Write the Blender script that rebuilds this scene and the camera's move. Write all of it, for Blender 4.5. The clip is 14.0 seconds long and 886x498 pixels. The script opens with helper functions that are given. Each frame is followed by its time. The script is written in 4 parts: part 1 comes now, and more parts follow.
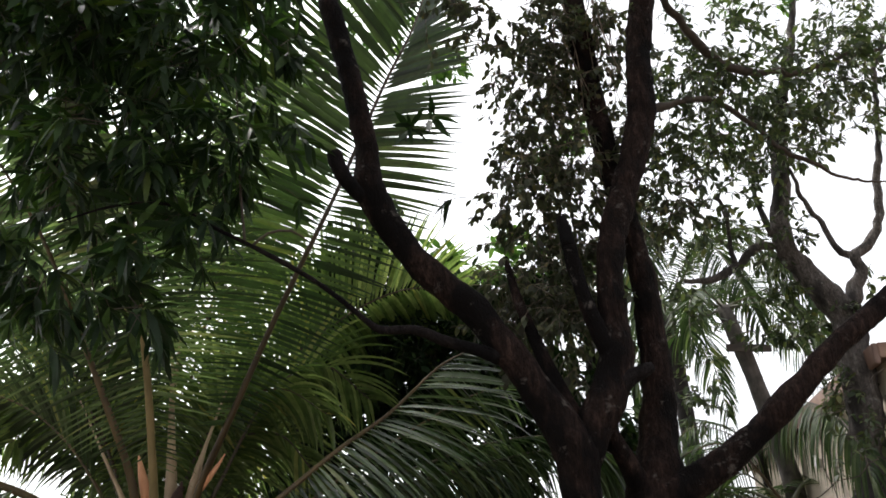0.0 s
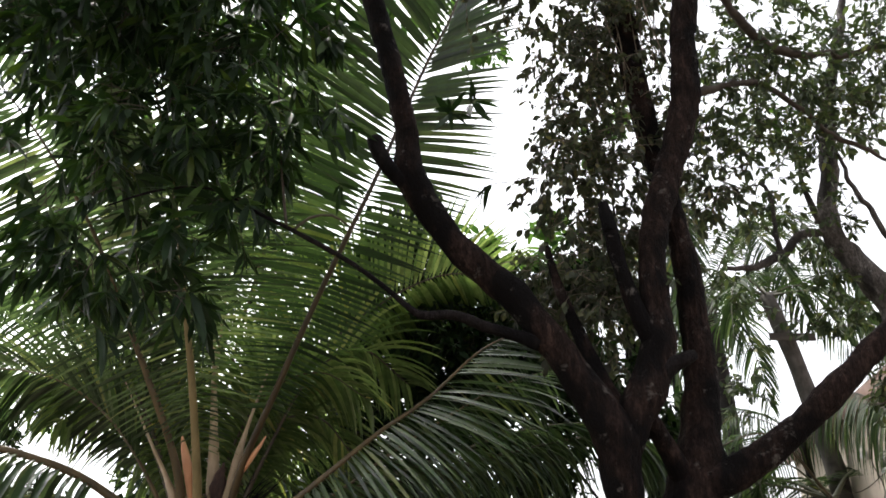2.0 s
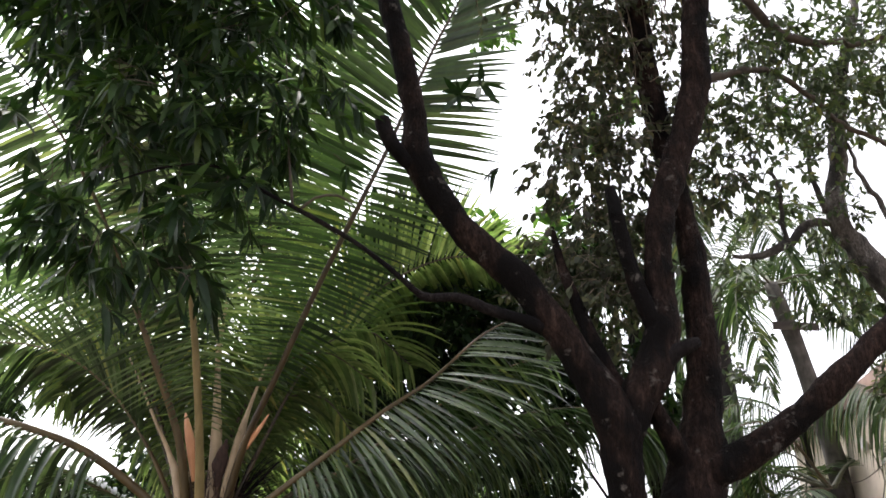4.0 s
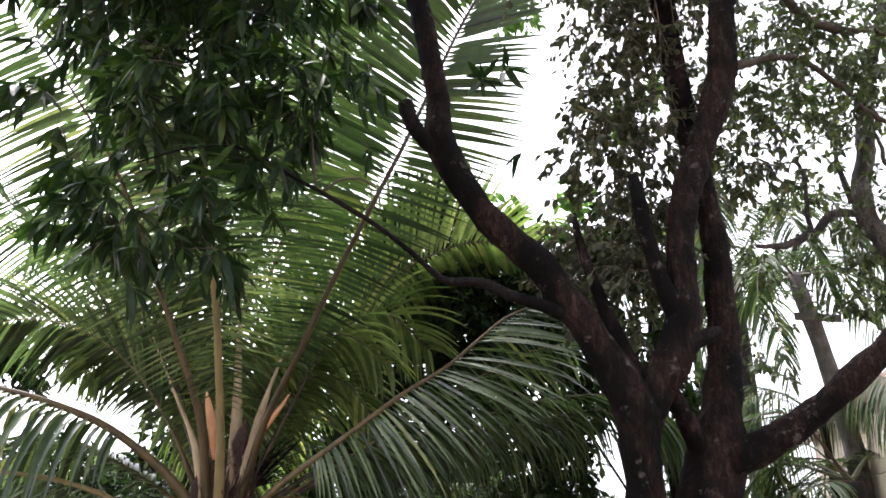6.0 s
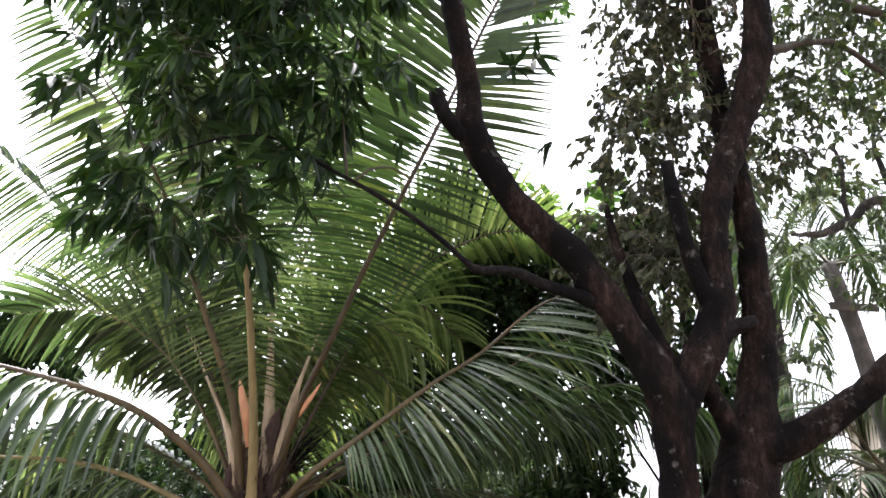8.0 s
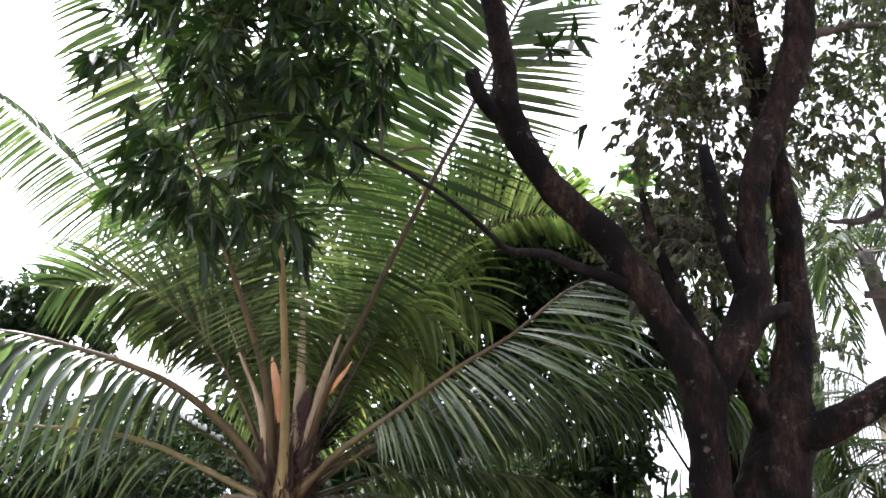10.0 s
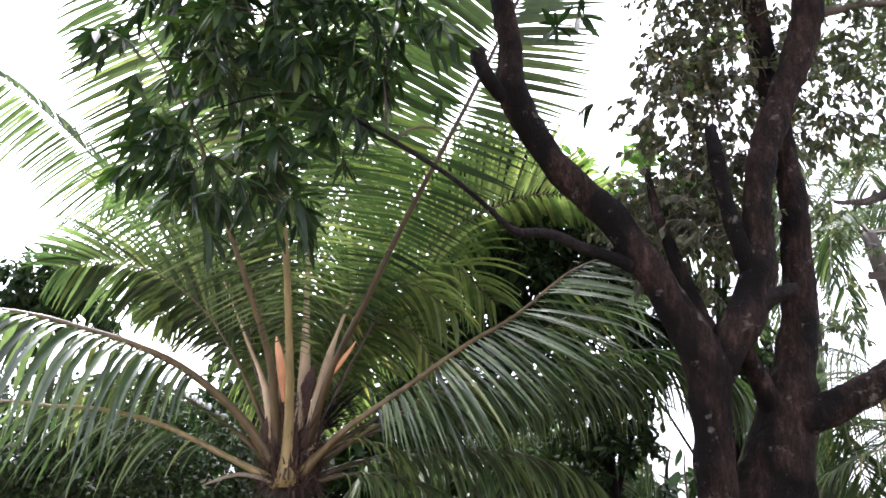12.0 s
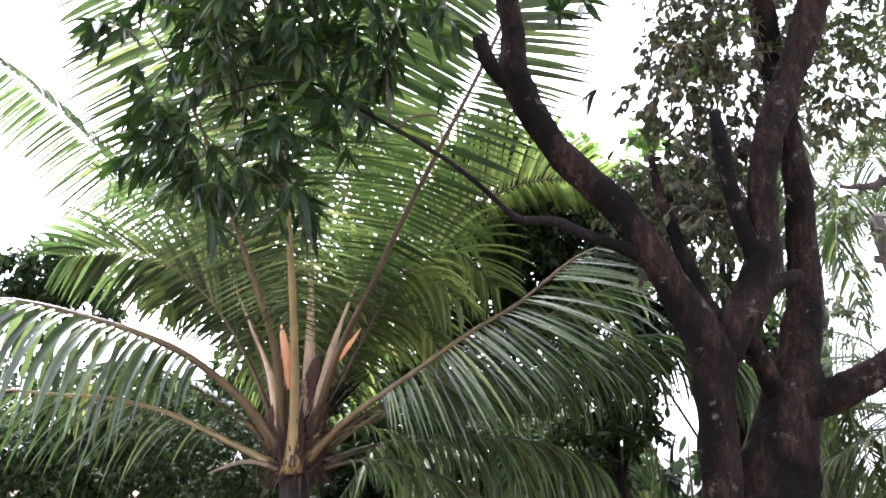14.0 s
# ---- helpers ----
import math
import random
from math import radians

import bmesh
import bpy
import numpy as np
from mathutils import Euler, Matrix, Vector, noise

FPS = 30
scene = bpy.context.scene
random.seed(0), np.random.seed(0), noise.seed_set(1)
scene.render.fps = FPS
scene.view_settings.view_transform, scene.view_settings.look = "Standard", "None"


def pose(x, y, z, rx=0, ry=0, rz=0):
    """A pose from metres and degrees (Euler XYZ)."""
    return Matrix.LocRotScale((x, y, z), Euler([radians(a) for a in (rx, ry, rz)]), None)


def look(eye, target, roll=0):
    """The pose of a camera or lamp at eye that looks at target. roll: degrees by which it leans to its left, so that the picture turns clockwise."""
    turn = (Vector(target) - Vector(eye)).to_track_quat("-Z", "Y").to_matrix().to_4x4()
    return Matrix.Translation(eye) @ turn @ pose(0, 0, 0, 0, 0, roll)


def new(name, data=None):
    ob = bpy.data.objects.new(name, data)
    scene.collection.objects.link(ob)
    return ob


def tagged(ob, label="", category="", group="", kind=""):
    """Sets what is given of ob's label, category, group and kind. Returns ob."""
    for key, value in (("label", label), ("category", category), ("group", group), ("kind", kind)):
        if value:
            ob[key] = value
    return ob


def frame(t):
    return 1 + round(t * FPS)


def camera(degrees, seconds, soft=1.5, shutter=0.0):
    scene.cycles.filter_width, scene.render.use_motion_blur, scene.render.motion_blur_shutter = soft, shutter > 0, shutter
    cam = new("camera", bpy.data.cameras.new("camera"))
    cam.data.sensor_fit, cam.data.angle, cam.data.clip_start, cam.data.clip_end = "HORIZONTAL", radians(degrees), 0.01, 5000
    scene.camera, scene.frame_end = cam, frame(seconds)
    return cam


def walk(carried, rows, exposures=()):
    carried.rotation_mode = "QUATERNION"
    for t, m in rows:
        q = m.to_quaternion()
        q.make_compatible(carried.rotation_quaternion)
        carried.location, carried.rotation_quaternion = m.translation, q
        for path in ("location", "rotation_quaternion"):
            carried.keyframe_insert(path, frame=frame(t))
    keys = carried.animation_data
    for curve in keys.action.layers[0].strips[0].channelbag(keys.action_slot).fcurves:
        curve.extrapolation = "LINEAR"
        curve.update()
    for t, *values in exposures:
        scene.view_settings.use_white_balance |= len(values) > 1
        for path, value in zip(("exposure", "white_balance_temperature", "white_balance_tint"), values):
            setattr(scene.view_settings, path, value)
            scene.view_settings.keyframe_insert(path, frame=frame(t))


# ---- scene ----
cam = camera(57, 14.0, soft=1.7)
ROWS = [
    (0, 0.056, -0.02, 1.604, 114.132, 2.892, -3.107),
    (0.5, 0.05, -0.02, 1.604, 113.686, 2.624, -2.427),
    (1, 0.048, -0.015, 1.607, 113.734, 2.545, -2.108),
    (1.5, 0.033, -0.012, 1.61, 113.221, 1.879, -1.063),
    (2, 0.033, -0.002, 1.607, 113.24, 1.62, -0.87),
    (2.5, 0.032, -0.002, 1.61, 112.857, 1.177, -0.754),
    (3, 0.029, 0.003, 1.605, 112.639, 0.924, -0.872),
    (5.5, 0.013, 0.004, 1.607, 111.089, -0.6, -0.542),
    (6, 0.008, 0.001, 1.598, 111.017, -0.825, -0.124),
    (6.5, 0, 0, 1.6, 111, -0.5, -0),
    (7, -0.004, 0.01, 1.597, 110.991, -0.553, 0.507),
    (7.5, -0.011, 0.007, 1.593, 110.622, -0.866, 1.136),
    (8, -0.018, 0.008, 1.589, 110.31, -1.376, 1.712),
    (10.5, -0.084, -0.005, 1.578, 108.555, -2.927, 3.172),
    (11, -0.095, 0.003, 1.583, 108.094, -2.895, 3.103),
    (11.5, -0.089, 0.001, 1.585, 107.695, -3.001, 3.127),
    (12, -0.089, 0.009, 1.582, 107.58, -3.002, 3.175),
    (12.5, -0.091, 0.004, 1.58, 107.415, -3.028, 3.141),
    (13, -0.074, 0.008, 1.594, 107.1, -2.784, 3.369),
    (13.5, -0.078, 0.008, 1.597, 106.791, -2.809, 3.466),
    (14, -0.08, 0.007, 1.609, 106.43, -2.773, 3.62),
]
EXPOSURES = [(0.0, 0.20, 6400, 12), (3.0, 0.64, 6350, 13.5), (6.0, 1.12, 6250, 16), (8.0, 1.34, 6150, 17), (10.5, 1.35, 6050, 19), (12.0, 1.72, 6000, 20), (14.0, 1.96, 5950, 22)]
walk(cam, [(t, pose(x, y, z, rx, ry, rz)) for t, x, y, z, rx, ry, rz in ROWS], EXPOSURES)

# ---- sky and sun: bright hazy overcast, the veiled sun high over the palm ----
world = bpy.data.worlds.new("sky")
scene.world = world
world.use_nodes = True
wn, wl = world.node_tree.nodes, world.node_tree.links
sky = wn.new("ShaderNodeTexSky")
sky.sky_type, sky.sun_disc = "NISHITA", False
sky.sun_elevation, sky.sun_rotation = radians(58), radians(-42)
sky.air_density, sky.dust_density = 1.0, 4.0
pale = wn.new("ShaderNodeHueSaturation")
pale.inputs["Saturation"].default_value, pale.inputs["Value"].default_value = 0.1, 2.0
wl.new(sky.outputs[0], pale.inputs["Color"])
wl.new(pale.outputs[0], wn["Background"].inputs["Color"])
wn["Background"].inputs["Strength"].default_value = 0.15
sun = new("sun", bpy.data.lights.new("sun", "SUN"))
sun.data.energy, sun.data.angle, sun.data.color = 3.6, radians(6), (1.0, 0.95, 0.87)
sun.matrix_world = look((-4.0, 4.45, 9.6), (0, 0, 0))


# ---- materials ----
def material(name, rough=0.6):
    m = bpy.data.materials.new(name)
    m.use_nodes = True
    n, l = m.node_tree.nodes, m.node_tree.links
    b = n["Principled BSDF"]
    b.inputs["Roughness"].default_value = rough
    return m, n, l, b


def ramp(n, l, source, stops):
    r = n.new("ShaderNodeValToRGB")
    e = r.color_ramp.elements
    while len(e) < len(stops):
        e.new(0.5)
    for k, (at, c) in zip(e, stops):
        k.position, k.color = at, (*c, 1)
    l.new(source, r.inputs["Fac"])
    return r.outputs["Color"]


def noise_tex(n, l, scale, detail=4.0, stretch=(1, 1, 1), rough=0.55):
    co = n.new("ShaderNodeTexCoord")
    mp = n.new("ShaderNodeMapping")
    mp.inputs["Scale"].default_value = stretch
    t = n.new("ShaderNodeTexNoise")
    t.inputs["Scale"].default_value, t.inputs["Detail"].default_value, t.inputs["Roughness"].default_value = scale, detail, rough
    l.new(co.outputs["Object"], mp.inputs["Vector"])
    l.new(mp.outputs[0], t.inputs["Vector"])
    return t.outputs["Fac"]


def mix(n, l, a, b, fac, how="MIX"):
    m = n.new("ShaderNodeMix")
    m.data_type, m.blend_type = "RGBA", how
    for sock, v in ((0, fac), (6, a), (7, b)):
        if hasattr(v, "links") or hasattr(v, "is_output"):
            l.new(v, m.inputs[sock])
        else:
            m.inputs[sock].default_value = v if sock == 0 else (*v, 1)
    return m.outputs[2]


def bump(n, l, b, height, strength, distance):
    k = n.new("ShaderNodeBump")
    k.inputs["Strength"].default_value, k.inputs["Distance"].default_value = strength, distance
    l.new(height, k.inputs["Height"])
    l.new(k.outputs[0], b.inputs["Normal"])


def leaf_material(name, dark, mid, light, rough=0.42, through_light=0.35, glow=(1.2, 1.4, 0.8), single=False, gloss=0.45, coat=0.0):
    """A leaf: varied green, satin face, and light that passes through the blade."""
    m, n, l, b = material(name, rough)
    if single:
        rnd = n.new("ShaderNodeObjectInfo").outputs["Random"]
    else:
        rnd = n.new("ShaderNodeNewGeometry").outputs["Random Per Island"]
    col = ramp(n, l, rnd, [(0.0, dark), (0.55, mid), (0.93, light), (1.0, (light[0] * 1.5, light[1] * 1.15, light[2] * 0.9))])
    blot = noise_tex(n, l, 14.0, 3.0)
    shade = ramp(n, l, blot, [(0.3, (0.72, 0.72, 0.72)), (0.7, (1.15, 1.15, 1.1))])
    col = mix(n, l, col, shade, 1.0, "MULTIPLY")
    l.new(col, b.inputs["Base Color"])
    b.inputs["Specular IOR Level"].default_value = gloss
    b.inputs["Coat Weight"].default_value, b.inputs["Coat Roughness"].default_value = coat, 0.22
    tr = n.new("ShaderNodeBsdfTranslucent")
    tcol = mix(n, l, col, glow, 1.0, "MULTIPLY")
    l.new(tcol, tr.inputs["Color"])
    ms = n.new("ShaderNodeMixShader")
    ms.inputs[0].default_value = through_light
    l.new(b.outputs[0], ms.inputs[1])
    l.new(tr.outputs[0], ms.inputs[2])
    l.new(ms.outputs[0], n["Material Output"].inputs["Surface"])
    return m


def bark_material(name, a, b2, c, patch, scale=1.0, relief=0.03):
    """Cracked, blotched bark with pale lichen in large and small spots."""
    m, n, l, b = material(name, 0.85)
    big = noise_tex(n, l, 2.6 * scale, 6.0, (1, 1, 0.6))
    grain = noise_tex(n, l, 26.0 * scale, 8.0, (1, 1, 0.22), 0.7)
    fine = noise_tex(n, l, 70.0 * scale, 4.0, (1, 1, 0.6), 0.6)
    col = ramp(n, l, grain, [(0.32, a), (0.52, b2), (0.68, c)])
    col = mix(n, l, col, ramp(n, l, fine, [(0.35, (0.6, 0.6, 0.6)), (0.65, (1.3, 1.3, 1.3))]), 1.0, "MULTIPLY")
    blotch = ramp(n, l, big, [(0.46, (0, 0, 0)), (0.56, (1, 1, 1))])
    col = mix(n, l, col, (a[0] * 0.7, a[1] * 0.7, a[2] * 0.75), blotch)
    spots = ramp(n, l, noise_tex(n, l, 8.0 * scale, 7.0, (1, 1, 1), 0.7), [(0.60, (0, 0, 0)), (0.68, (1, 1, 1))])
    col = mix(n, l, col, patch, spots)
    specks = ramp(n, l, noise_tex(n, l, 30.0 * scale, 4.0), [(0.69, (0, 0, 0)), (0.78, (0.7, 0.7, 0.7))])
    col = mix(n, l, col, patch, specks)
    l.new(col, b.inputs["Base Color"])
    b.inputs["Specular IOR Level"].default_value = 0.12
    tall = n.new("ShaderNodeMath")
    tall.operation = "MULTIPLY_ADD"
    tall.inputs[1].default_value = 0.4
    l.new(fine, tall.inputs[0])
    l.new(grain, tall.inputs[2])
    bump(n, l, b, tall.outputs[0], 1.0, relief)
    return m


def plain(name, a, b2, scale=20.0, rough=0.7, stretch=(1, 1, 1), relief=0.003):
    m, n, l, b = material(name, rough)
    f = noise_tex(n, l, scale, 5.0, stretch)
    col = ramp(n, l, f, [(0.3, a), (0.7, b2)])
    big = ramp(n, l, noise_tex(n, l, scale * 0.13, 3.0), [(0.35, (0.8, 0.79, 0.76)), (0.65, (1.08, 1.07, 1.05))])
    l.new(mix(n, l, col, big, 1.0, "MULTIPLY"), b.inputs["Base Color"])
    bump(n, l, b, f, 0.5, relief)
    return m


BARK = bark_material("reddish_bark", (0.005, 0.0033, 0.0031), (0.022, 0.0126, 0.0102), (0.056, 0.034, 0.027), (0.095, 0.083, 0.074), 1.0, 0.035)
DARK_BARK = bark_material("near_black_bark", (0.006, 0.005, 0.005), (0.014, 0.011, 0.011), (0.028, 0.022, 0.021), (0.024, 0.02, 0.02))
GREY_BARK = bark_material("grey_bark", (0.055, 0.05, 0.045), (0.12, 0.105, 0.095), (0.20, 0.185, 0.17), (0.28, 0.27, 0.25))
TWIG = plain("twig_bark", (0.03, 0.022, 0.016), (0.075, 0.055, 0.04), 30.0, 0.8)
VINE = plain("dry_vine", (0.12, 0.09, 0.065), (0.26, 0.21, 0.16), 30.0, 0.8)
PALM_BARK = plain("palm_bark", (0.007, 0.005, 0.005), (0.024, 0.018, 0.016), 25.0, 0.9, (1, 1, 0.4), 0.01)
FIBRE = plain("brown_fibre", (0.018, 0.010, 0.009), (0.07, 0.038, 0.029), 45.0, 0.9, (1, 1, 0.3), 0.01)
PETIOLE = plain("palm_petiole", (0.16, 0.125, 0.048), (0.29, 0.215, 0.095), 12.0, 0.4, (1, 1, 0.25))
RACHIS = plain("palm_rachis", (0.028, 0.018, 0.006), (0.075, 0.048, 0.016), 12.0, 0.4, (1, 1, 0.25))
BROWN_STALK = plain("brown_stalk", (0.048, 0.032, 0.010), (0.120, 0.080, 0.028), 14.0, 0.5, (1, 1, 0.25))
FAR_STALK = plain("far_stalk", (0.04, 0.045, 0.022), (0.085, 0.085, 0.045), 14.0, 0.5, (1, 1, 0.25))
PALE_TRUNK = plain("pale_palm_trunk", (0.04, 0.035, 0.03), (0.12, 0.108, 0.096), 16.0, 0.85, (1, 1, 0.5), 0.01)
BUD = plain("pale_orange_sheath", (0.62, 0.27, 0.13), (0.78, 0.42, 0.24), 14.0, 0.55, (1, 1, 0.2))
CREAM = plain("cream_petiole", (0.27, 0.19, 0.11), (0.52, 0.40, 0.27), 14.0, 0.5, (1, 1, 0.2))
PALM_LEAF = leaf_material("palm_leaflet", (0.014, 0.029, 0.012), (0.049, 0.085, 0.035), (0.145, 0.20, 0.10), 0.28, 0.44, (1.35, 1.5, 0.85), gloss=0.6, coat=0.15)
PALM_LEAF_SINGLE = leaf_material("palm_leaflet_single", (0.014, 0.029, 0.012), (0.049, 0.085, 0.035), (0.145, 0.20, 0.10), 0.30, 0.32, (1.35, 1.5, 0.85), single=True, gloss=0.65, coat=0.18)
# matte as a leaflet's underside, with the frond's shade put into its green
PALM_SHADED = leaf_material("palm_leaflet_shaded", (0.012, 0.026, 0.010), (0.031, 0.060, 0.022), (0.070, 0.112, 0.044), 0.32, 0.20, (1.4, 1.6, 0.75), single=True, gloss=0.5, coat=0.0)
# pale young green, lightened further for the light inside the crown
YOUNG_LIT_LEAF = leaf_material("young_palm_leaflet_lit", (0.07, 0.11, 0.045), (0.13, 0.185, 0.078), (0.23, 0.28, 0.13), 0.26, 0.55, (1.5, 1.6, 0.85), gloss=0.8, coat=0.6)
FAR_PALM_LEAF = leaf_material("far_palm_leaflet", (0.022, 0.040, 0.016), (0.046, 0.074, 0.030), (0.10, 0.13, 0.06), 0.55, 0.35, gloss=0.2)
MANGO = leaf_material("long_leaf", (0.010, 0.022, 0.010), (0.018, 0.038, 0.014), (0.040, 0.075, 0.020), 0.52, 0.27, (1.4, 1.7, 0.7), gloss=0.25)
MANGO_SINGLE = leaf_material("long_leaf_single", (0.010, 0.022, 0.010), (0.018, 0.038, 0.014), (0.040, 0.075, 0.020), 0.52, 0.27, (1.4, 1.7, 0.7), single=True, gloss=0.25)
SMALL_LEAF = leaf_material("small_leaf", (0.028, 0.042, 0.02), (0.055, 0.078, 0.034), (0.11, 0.14, 0.055), 0.5, 0.3)
VINE_LEAF = leaf_material("vine_leaf", (0.050, 0.045, 0.036), (0.056, 0.068, 0.040), (0.11, 0.115, 0.065), 0.6, 0.38)
BRIGHT_LEAF = leaf_material("bright_leaf", (0.04, 0.085, 0.022), (0.075, 0.145, 0.032), (0.13, 0.22, 0.05), 0.45, 0.5)
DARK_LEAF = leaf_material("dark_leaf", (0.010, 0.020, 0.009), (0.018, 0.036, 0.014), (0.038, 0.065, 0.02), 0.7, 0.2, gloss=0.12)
WALL = plain("cream_render", (0.60, 0.52, 0.43), (0.70, 0.62, 0.52), 6.0, 0.85)
ROOF = plain("red_roof", (0.24, 0.145, 0.11), (0.36, 0.24, 0.185), 8.0, 0.8)
WOOD = plain("red_brown_wood", (0.17, 0.10, 0.075), (0.28, 0.18, 0.14), 10.0, 0.55, (1, 1, 0.3))
PLANK = plain("weathered_plank", (0.035, 0.03, 0.026), (0.08, 0.07, 0.06), 14.0, 0.85, (0.3, 1, 1))
REAR_WALL = plain("stained_render", (0.24, 0.22, 0.19), (0.42, 0.39, 0.34), 5.0, 0.9)
WHITE = plain("white_plastic", (0.74, 0.74, 0.73), (0.82, 0.82, 0.80), 6.0, 0.4)
EARTH = plain("leaf_litter_earth", (0.07, 0.055, 0.035), (0.17, 0.13, 0.085), 1.6, 0.95, (1, 1, 1), 0.03)
gm, gn, gl, gb = material("window_glass", 0.05)
gb.inputs["Transmission Weight"].default_value, gb.inputs["Base Color"].default_value = 0.9, (0.8, 0.87, 0.85, 1)
GLASS = gm


# ---- mesh helpers ----
def link(name, verts, faces, mat, parent=None, label="", smooth=True):
    me = bpy.data.meshes.new(name)
    me.from_pydata([tuple(v) for v in verts], [], faces)
    if smooth:
        me.polygons.foreach_set("use_smooth", [True] * len(me.polygons))
    me.materials.append(mat)
    ob = new(name, me)
    if parent is not None:
        ob.parent = parent
    if label:
        ob["label"] = label
    return ob


def thing(name, at, label, category, group="", kind=""):
    ob = new(name)
    ob.location = at
    ob.empty_display_size = 0.1
    return tagged(ob, label, category, group, kind)


def spline(points, step):
    """Points (x, y, z[, r]) run through by a smooth curve, sampled about every step metres."""
    P = np.array(points, float)
    Q = np.vstack([2 * P[0] - P[1], P, 2 * P[-1] - P[-2]])
    out = []
    for i in range(1, len(Q) - 2):
        a, b, c, d = Q[i - 1:i + 3]
        k = max(2, int(np.linalg.norm((c - b)[:3]) / step))
        for u in np.arange(k) / k:
            out.append(0.5 * (2 * b + (c - a) * u + (2 * a - 5 * b + 4 * c - d) * u ** 2 + (3 * b - a - 3 * c + d) * u ** 3))
    out.append(P[-1])
    return np.array(out)


def tube_data(points, sides=14, step=0.06, rough=0.0, seed=0.0, flat=1.0, cap=True, crook=0.0):
    """A bark-covered tube: verts and faces along a run of (x, y, z, r), lumpy by rough."""
    S = spline(points, step)
    if crook:
        for q in S[1:-1]:
            v = Vector(q[:3])
            q[:3] += (np.array(noise.noise_vector(v * 3.0)) + 0.5 * np.array(noise.noise_vector(v * 9.0))) * crook
    verts, faces = [], []
    n = len(S)
    t0 = Vector(S[1][:3]) - Vector(S[0][:3])
    side = t0.orthogonal().normalized()
    for i in range(n):
        p = Vector(S[i][:3])
        t = (Vector(S[min(i + 1, n - 1)][:3]) - Vector(S[max(i - 1, 0)][:3])).normalized()
        side = (side - t * side.dot(t)).normalized()
        up = t.cross(side)
        r = max(S[i][3], 0.0008)
        for k in range(sides):
            a = 2 * math.pi * k / sides
            v = side * math.cos(a) + up * math.sin(a) * flat
            q = r
            if rough:
                w = p + v * r
                q *= 1 + rough * (noise.noise(w * 5.0 + Vector((seed, 0, 0))) + 0.6 * noise.noise(w * 14.0 + Vector((0, seed, 0))))
            verts.append(p + v * q)
    for i in range(n - 1):
        for k in range(sides):
            k2 = (k + 1) % sides
            faces.append((i * sides + k, i * sides + k2, (i + 1) * sides + k2, (i + 1) * sides + k))
    if cap:
        faces.append(tuple(range(sides))[::-1])
        faces.append(tuple(range((n - 1) * sides, n * sides)))
    return verts, faces


def tube(name, points, mat, parent, label="", sides=14, step=0.06, rough=0.0, flat=1.0, crook=0.0):
    at = parent.matrix_basis.translation if parent.parent is None else Vector((0, 0, 0))
    v, f = tube_data(points, sides, step, rough, sum(map(ord, name)) % 17 + points[0][0], flat, True, crook)
    return link(name, [Vector(q) - at for q in v], f, mat, parent, label)


class Bag:
    """Gathers many small pieces for one mesh."""
    def __init__(self):
        self.v, self.f = [], []

    def add(self, v, f):
        o = len(self.v)
        self.v.extend(v)
        self.f.extend([tuple(i + o for i in q) for q in f])

    def link(self, name, mat, parent, label=""):
        at = parent.matrix_basis.translation if parent.parent is None else Vector((0, 0, 0))
        ob = link(name, [Vector(q) - at for q in self.v], self.f, mat, parent, label)
        ob["kind"] = "stuff"
        return ob


def box(name, size, m, mat, parent=None, label="", bevel=0.006):
    bm = bmesh.new()
    bmesh.ops.create_cube(bm, size=1.0, matrix=Matrix.Diagonal((*size, 1)))
    bmesh.ops.bevel(bm, geom=bm.edges[:], offset=bevel, segments=2, affect="EDGES")
    me = bpy.data.meshes.new(name)
    bm.to_mesh(me)
    bm.free()
    me.materials.append(mat)
    ob = new(name, me)
    ob.matrix_basis = m
    if parent is not None:
        ob.parent = parent
    if label:
        ob["label"] = label
    return ob


def blade(base, way, normal, length, width, droop, fold=0.25, segs=4, profile=None):
    """A long leaf with a folded midrib that bends under its weight."""
    verts, faces = [], []
    p, d = Vector(base), Vector(way).normalized()
    nrm = Vector(normal)
    down = Vector((0, 0, -1))
    for i in range(segs + 1):
        u = i / segs
        w = width * (profile(u) if profile else (0.35 + 0.65 * min(1, u * 6)) * (1 - u ** 2.2) + 0.02) / 2
        s = d.cross(nrm)
        if s.length < 1e-4:
            s = d.orthogonal()
        s.normalize()
        n2 = s.cross(d).normalized()
        verts += [p - s * w + n2 * w * fold, p.copy(), p + s * w + n2 * w * fold]
        if i < segs:
            d = (d + down * droop * (0.75 + 0.5 * u) / segs * 1.3).normalized()
            p = p + d * length / segs
            a = i * 3
            faces += [(a, a + 1, a + 4, a + 3), (a + 1, a + 2, a + 5, a + 4)]
    return verts, faces


def oval(u):
    return max(0.03, math.sin(math.pi * min(1, u * 0.97 + 0.02)) ** 0.75 * (1.08 - 0.35 * u))


def lance(u):
    return max(0.04, math.sin(math.pi * min(1, 0.04 + 0.95 * u)) ** 0.85 * (1.15 - 0.45 * u))


# ---- palms ----
def leaflet_width(u):
    """Narrow where it is folded on to the stalk, full soon after, drawn out to a point."""
    k = min(1.0, u / 0.12)
    return (0.16 + 0.84 * k * k * (3 - 2 * k)) * (1 - u ** 2.4) + 0.02


